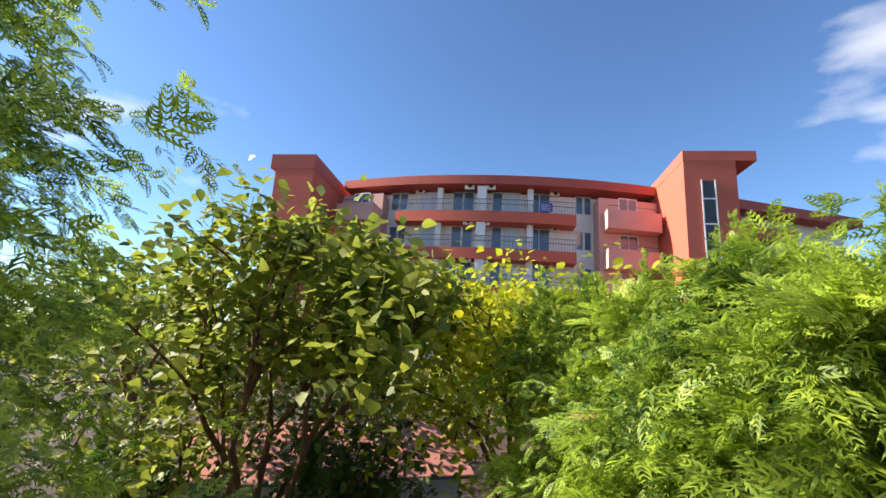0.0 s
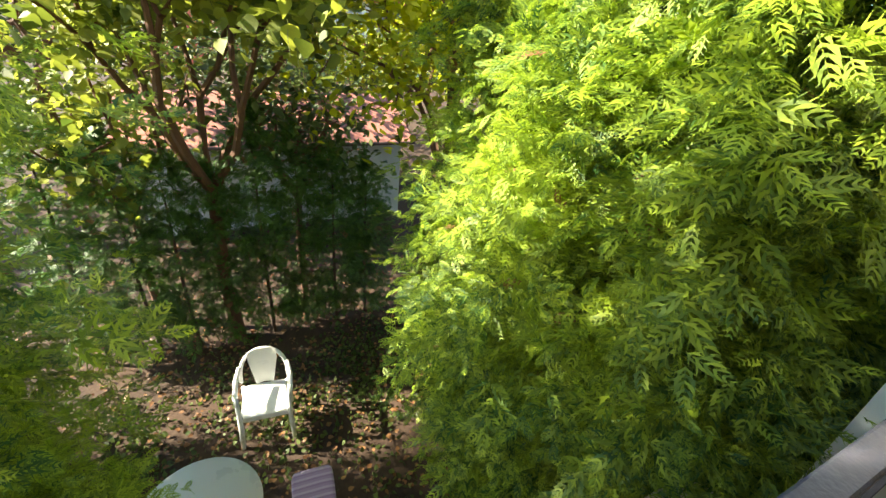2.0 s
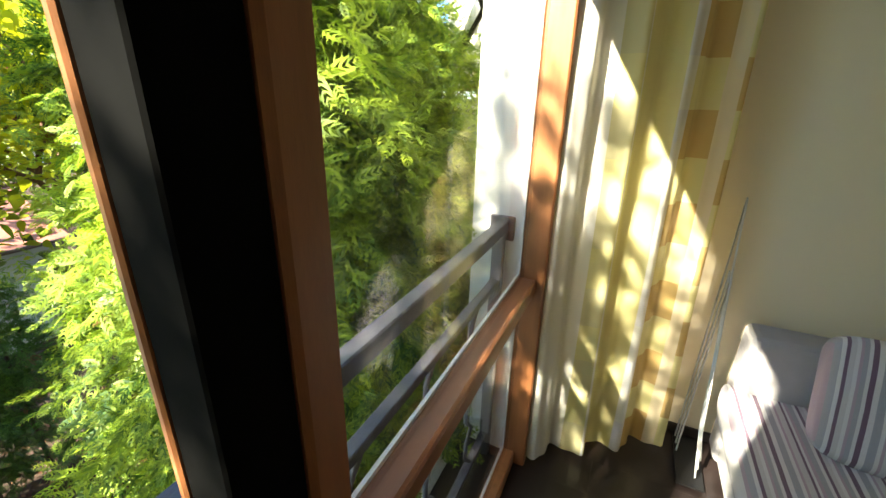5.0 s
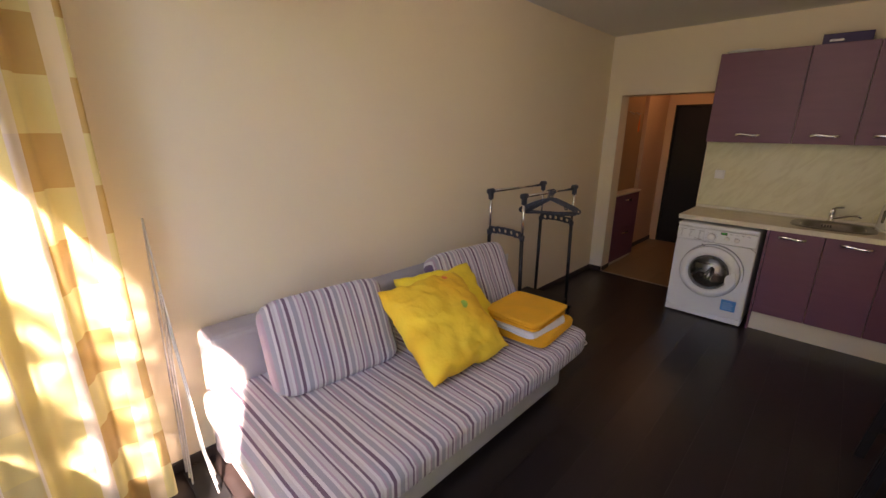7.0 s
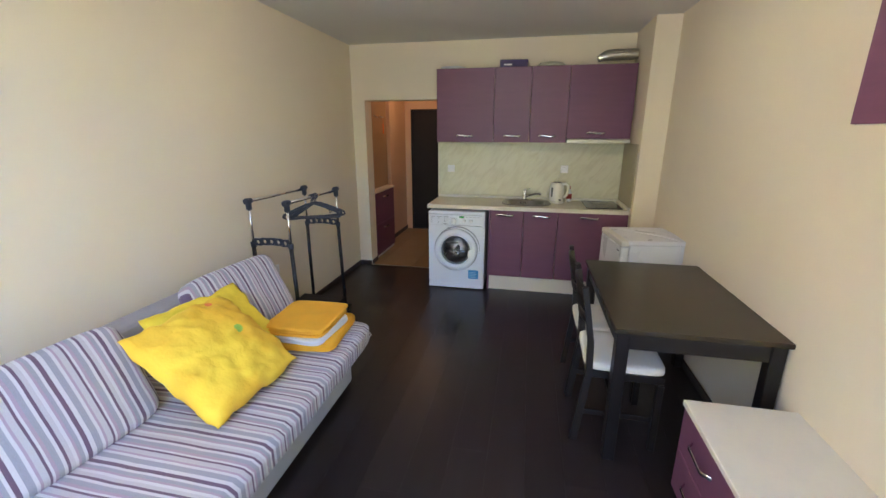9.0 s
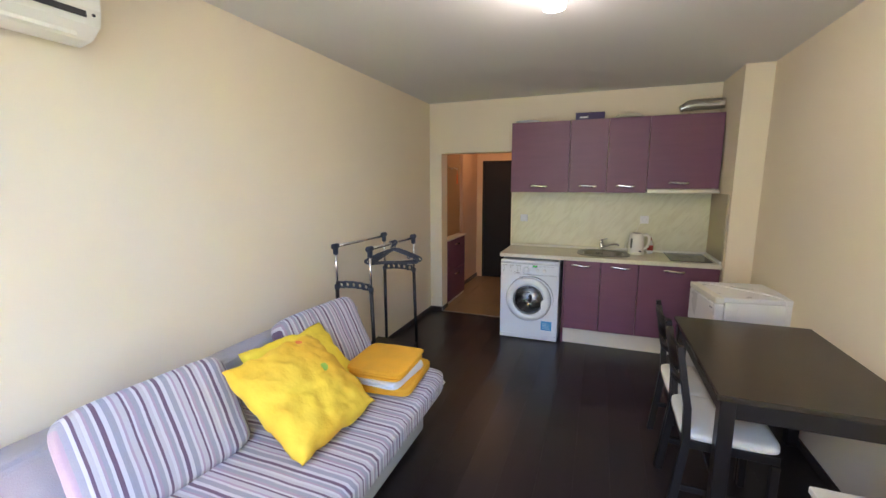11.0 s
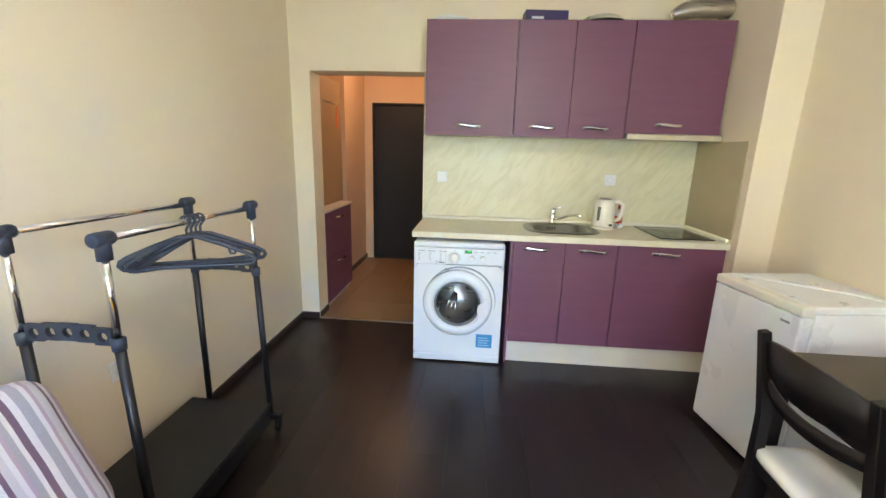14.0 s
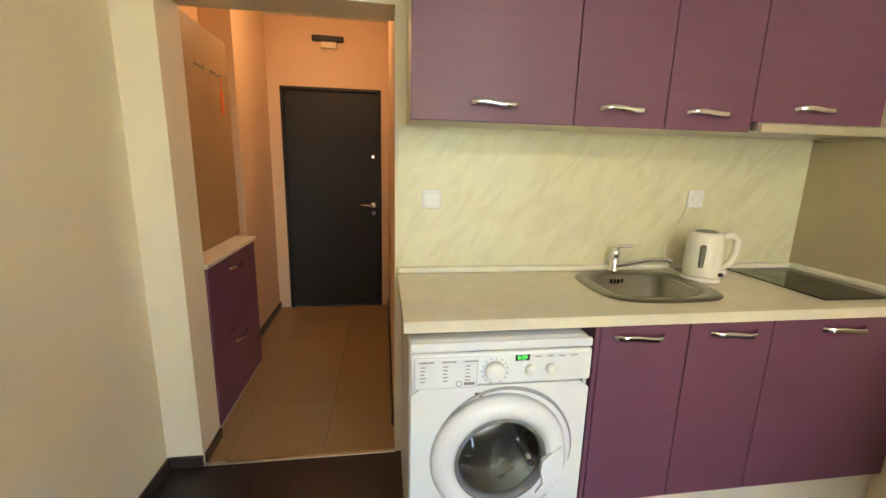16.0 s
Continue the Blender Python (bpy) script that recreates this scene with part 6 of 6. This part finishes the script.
# outdoor air conditioner on a bracket beside the balcony
def ac_outdoor():
    a = thing("outdoor_unit", "cream outdoor air-conditioner unit on a rusty wall bracket", "air conditioner", pose(-0.55, 0.64, 1.67, 0, 0, 0))
    part("casing", box((-0.85, -0.28, 0.0), (0.0, 0.03, 0.64), 0.012, 2), CREAMP, a, "cream metal casing")
    for k in range(15):
        part("coil_guard", box((-0.80, 0.031, 0.02 + 0.040 * k), (-0.02, 0.036, 0.0585 + 0.040 * k)), BLACKP, a)
    b = part("bracket", box((-0.72, -0.33, -0.035), (-0.68, 0.36, -0.004), 0.003), mat("rusty_bracket", (0.42, 0.24, 0.12), 0.7, 0.3, vary=0.4, scale=14), a, "rust-stained bracket arm")
    part("bracket_arm", box((-0.12, -0.33, -0.035), (-0.08, 0.36, -0.004), 0.003), b.data.materials[0], a)
    for k in range(3):
        part("insulated_pipe", tube([(0.0, -0.22 + 0.03 * k, 0.20), (0.10, -0.16, 0.16 + 0.02 * k), (0.26, -0.02, 0.26 + 0.03 * k), (0.40, 0.14, 0.42 + 0.03 * k), (0.48, 0.33, 0.56 + 0.03 * k)], 0.016, 8), RUBBER, a, "", True)
    part("white_tape", tube([(0.24, -0.03, 0.28), (0.33, 0.06, 0.38)], 0.038, 10), PLASTIC, a, "", True)


ac_outdoor()

# ---- apartment block ----
BM_, BU, BV = Vector((-9.2, -26.7, 0)), Vector((-0.898, 0.439, 0)).normalized(), Vector((0.439, 0.898, 0)).normalized()
R_ARC = 42.0
REDR = mat("brick_red_render", (0.58, 0.125, 0.075), 0.85, vary=0.10, scale=0.6, bump=0.15, fine=8)
REDD = mat("dark_red_fascia", (0.46, 0.095, 0.065), 0.8, vary=0.10, scale=0.6, bump=0.1, fine=8)
PINK = mat("salmon_render", (0.62, 0.35, 0.29), 0.85, vary=0.08, scale=0.6, bump=0.15, fine=8)
OFFW = mat("off_white_render", (0.84, 0.81, 0.76), 0.85, vary=0.06, scale=0.8, bump=0.15, fine=8)
WINF = mat("white_window_frame", (0.75, 0.75, 0.74), 0.4)
PANEB = mat("far_window_glass", (0.10, 0.16, 0.22), 0.06, 0.0, vary=0.2)
PANEB.node_tree.nodes["Principled BSDF"].inputs["Specular IOR Level"].default_value = 1.0
BLIND = mat("pale_blind", (0.60, 0.68, 0.74), 0.4, vary=0.1)
RAILF = mat("far_rail", (0.12, 0.11, 0.12), 0.5)


def at_arc(u, v, z):
    return BM_ + BU * u + BV * (v - u * u / (2 * R_ARC)) + Vector((0, 0, z))


def local(u, v, z, ang=None):
    """A pose on the curved front: x along it, y outwards."""
    slope = -u / R_ARC if ang is None else ang
    du = (BU + BV * slope).normalized()
    dv = Vector((-du.y, du.x, 0))
    if dv.dot(BV) < 0:
        dv = -dv
    p = at_arc(u, v, z)
    return Matrix(((du.x, dv.x, 0, p.x), (du.y, dv.y, 0, p.y), (0, 0, 1, p.z), (0, 0, 0, 1)))


def arc_slab(bm, u0, u1, v0, v1, z0, z1, n=24):
    prev = None
    for k in range(n + 1):
        u = u0 + (u1 - u0) * k / n
        ring = [bm.verts.new(at_arc(u, v, z)) for v, z in ((v0, z0), (v1, z0), (v1, z1), (v0, z1))]
        if prev:
            for i in range(4):
                bm.faces.new((prev[i], prev[(i + 1) % 4], ring[(i + 1) % 4], ring[i]))
        else:
            bm.faces.new(ring)
        prev = ring
    bm.faces.new(prev)
    return bm


def block():
    b = thing("apartment_building", "white and brick-red apartment block with curved balconies", "building")
    part("wall", arc_slab(bmesh.new(), -11.5, 15.5, -12, -1.6, GZ, 13.4), OFFW, b, "off-white rendered wall")
    bm = arc_slab(bmesh.new(), -11.5, 15.0, -12.5, 0.1, 13.6, 14.3)
    part("roof", bm, REDD, b, "dark red roof edge")
    levels = [11.45, 8.55, 5.65, 2.75, -0.15]
    for li, z in enumerate(levels):
        part("balcony", arc_slab(bmesh.new(), -6.6, 7.4, -1.6, 0.0, z - 0.85, z), REDR, b, "brick-red curved balcony front")
        rb = bmesh.new()
        for zz in (z + 0.92, z + 0.55):
            arc_slab(rb, -6.55, 7.3, -0.06, -0.02, zz, zz + 0.04, 20)
        for k in range(70):
            u = -6.5 + 13.8 * k / 69
            m = local(u, -0.04, z)
            add = bmesh.ops.create_cube(rb, size=1, matrix=m @ Matrix.Translation((0, 0, 0.47)) @ Matrix.Diagonal((0.022, 0.022, 0.92, 1)))
        part("railing", rb, RAILF, b, "dark balcony railing")
        part("divider", mesh_of("divider", box((-0.35, -1.5, 0.0), (0.35, -0.15, 2.05)), OFFW), None, b, "", at=local(0.26, 0, z) @ Matrix.Translation((0, 0, 0)))
        for u, w, kind in ((-7.1, 0.75, 0), (-6.35, 0.75, 0), (-4.0, 1.7, 2), (-1.75, 0.85, 1), (-0.85, 0.85, 0), (1.45, 0.8, 1), (2.6, 1.35, 2), (4.75, 1.7, 1), (7.9, 0.6, 0), (8.55, 0.6, 0)):
            win = part("window", None or mesh_of("w", frame_bm(w, 2.0 if -6 < u < 7 else 1.5), WINF), None, b, "white framed window", at=local(u, -1.59, z + (0.05 if -6 < u < 7 else 0.55)))
            part("pane", box((-w / 2 + 0.05, -0.02, 0.05), (w / 2 - 0.05, 0.0, (2.0 if -6 < u < 7 else 1.5) - 0.05)), BLIND if kind == 2 else PANEB, win)
        for u in (-0.75, 0.55 if li else 0.9, 5.9, -4.9):
            if u < -2 and li:
                continue
            ac = part("outdoor_unit", box((-0.38, 0, 0), (0.38, 0.28, 0.52), 0.02), CREAMP, b, "cream air-conditioner box", at=local(u, -1.55 if abs(u) > 2 else -0.55, z + 1.85))
            part("fan_grille", lathe([(0, 0.285), (0.18, 0.285), (0.18, 0.28), (0, 0.28)], 16, Matrix.Translation((0.05, 0.0, 0.26)) @ pose(0, 0, 0, -90) @ Matrix.Translation((0, 0, 0))), BLACKP, ac)
        part("pillar", box((-0.22, -0.5, 0), (0.22, 0, 2.05)), OFFW, b, "", at=local(-3.1, -0.55, z))
        part("pillar", box((-0.22, -0.5, 0), (0.22, 0, 2.05)), OFFW, b, "", at=local(4.0, -0.55, z))
    # salmon bays at both sides
    for (u0, u1, v) in ((8.95, 13.6, 1.6), (-11.5, -7.7, 2.0)):
        part("bay", arc_slab(bmesh.new(), u0 + 0.1, u1, -1.7, 0.2, GZ, 12.9, 6), PINK, b, "salmon rendered bay")
        for z in levels:
            part("bay_balcony", arc_slab(bmesh.new(), u0 + 0.4, u1 - 0.2, 0.2, v, z - 1.25, z + 0.15, 6), PINK, b, "salmon balcony parapet")
            rb = arc_slab(bmesh.new(), u0 + 0.4, u1 - 0.2, v - 0.08, v - 0.04, z + 0.42, z + 0.46, 6)
            part("railing", rb, RAILF, b)
            w2 = part("window", mesh_of("w", frame_bm(1.5, 1.3), WINF), None, b, "white framed window", at=local((u0 + u1) / 2, 0.21, z + 0.25))
            part("pane", box((-0.7, -0.02, 0.05), (0.7, 0.0, 1.25)), PANEB, w2)
    # stair towers
    part("stair_tower", mesh_of("stair_tower", box((0.0, -6.0, GZ), (3.2, 0.0, 14.3)), REDR), None, b, "brick-red stair tower", at=local(13.65, 5.0, 0, 0.0))
    bm = bmesh.new()
    add_poly(bm, [(-0.02, -8.5, 14.0), (-0.02, 0.02, 14.3), (-0.02, 0.02, 15.0), (-0.02, -8.5, 14.6)], (4.5, 0, 0))
    part("tower_roof", bm, REDR, b, "brick-red oversailing tower roof", at=local(13.65, 5.0, 0, 0.0))
    tw = part("tower_window", box((1.05, -0.01, 3.0), (1.85, 0.03, 12.9)), mat("smoked_glass", (0.045, 0.05, 0.055), 0.55), b, "tall smoked stair window", at=local(13.65, 5.0, 0, 0.0))
    for z in (4.5, 6.3, 8.1, 9.9, 11.6):
        part("glazing_bar", box((1.0, 0.03, z), (1.9, 0.07, z + 0.09)), WINF, tw)
    for x in (1.0, 1.82):
        part("glazing_bar", box((x, 0.03, 3.0), (x + 0.08, 0.07, 12.95)), WINF, tw)
    part("stair_tower", mesh_of("stair_tower", box((-3.0, -6.0, GZ), (0.0, 0.0, 13.5)), REDR), None, b, "brick-red stair tower", at=local(-12.0, 5.0, 0, 0.0))
    bm = bmesh.new()
    add_poly(bm, [(0.05, -9.0, 13.0), (0.05, 0.02, 13.4), (0.05, 0.02, 14.5), (0.05, -9.0, 14.0)], (-3.5, 0, 0))
    part("tower_roof", bm, REDD, b, "dark red tower roof", at=local(-12.0, 5.0, 0, 0.0))
    # wing beyond the right tower
    w0 = local(17.0, 1.0, 0, -0.38)
    part("wing_wall", box((0.0, -8, GZ), (14, 0.0, 12.6)), OFFW, b, "off-white side wing", at=w0)
    part("wing_roof", box((-0.2, -8, 12.6), (14.2, 1.4, 13.35)), REDD, b, "dark red roof edge", at=w0)
    for z in levels[:3]:
        part("wing_balcony", box((1.5, 0.0, z - 0.85), (7.0, 1.4, z)), REDR, b, "brick-red balcony front", at=w0)
        part("railing", box((0.6, 1.3, z + 0.75), (7.0, 1.34, z + 0.79)), RAILF, b, "", at=w0)
        for x in (0.9, 3.0, 5.0):
            ww = part("window", mesh_of("w", frame_bm(0.9, 1.9), WINF), None, b, "white framed window", at=w0 @ Matrix.Translation((x, 0.01, z + 0.05)))
            part("pane", box((-0.4, -0.02, 0.05), (0.4, 0.0, 1.85)), PANEB, ww)
    ban = part("banner", box((-0.95, 0, 0.08), (0.0, 0.03, 0.78)), mat("blue_banner", (0.03, 0.05, 0.32), 0.5), b, "blue banner on the top railing", at=local(5.6, 0.0, 11.45))
    for k in range(4):
        part("print", box((-0.85, 0.031, 0.18 + 0.14 * k), (-0.15, 0.036, 0.22 + 0.14 * k)), WINF, ban)


def frame_bm(w, h):
    bm = box((-w / 2, -0.03, 0), (-w / 2 + 0.06, 0.05, h))
    add_box(bm, (w / 2 - 0.06, -0.03, 0), (w / 2, 0.05, h))
    add_box(bm, (-w / 2 + 0.06, -0.03, 0), (w / 2 - 0.06, 0.05, 0.06))
    add_box(bm, (-w / 2 + 0.06, -0.03, h - 0.06), (w / 2 - 0.06, 0.05, h))
    if w > 1:
        add_box(bm, (-0.03, -0.03, 0.06), (0.03, 0.05, h - 0.06))
    return bm


block()

# ---- floor planks and hall tiles ----
pw_, pl_ = 0.193, 1.28
plank_mesh = mesh_of("plank", box((0.0001, 0.0001, -0.012), (pw_ - 0.0001, pl_ - 0.0001, 0.0), 0.0003), FLOORM)
for i in range(17):
    y = YO + 0.28 - (i * 0.47 % pl_)
    while y < YB:
        x0, y0, x1, y1 = i * pw_, max(y, YW - 0.02), min((i + 1) * pw_, XR), min(y + pl_, YB)
        if y1 - y0 > 0.02 and x1 - x0 > 0.02:
            full_ = abs(y1 - y0 - pl_) < 1e-6 and abs(x1 - x0 - pw_) < 1e-6
            me = plank_mesh if full_ else mesh_of("plank", box((0.0001, 0.0001, -0.012), (x1 - x0 - 0.0001, y1 - y0 - 0.0001, 0.0), 0.0003), FLOORM)
            part("plank", me, None, floor, at=pose(x0, y0, 0))
        y += pl_
hall = bpy.data.objects["hall_floor"]
ts = 0.44
for i in range(3):
    for j in range(5):
        x0, y0 = -0.2 + i * ts, YB + 0.013 + j * ts
        x1, y1 = min(x0 + ts, 1.025), min(y0 + ts, HYE + 0.03)
        if x1 > x0 and y1 > y0:
            part("tile", box((0.001, 0.001, -0.011), (x1 - x0 - 0.001, y1 - y0 - 0.001, 0.0), 0.001), HALLF, hall, at=pose(x0, y0, 0))
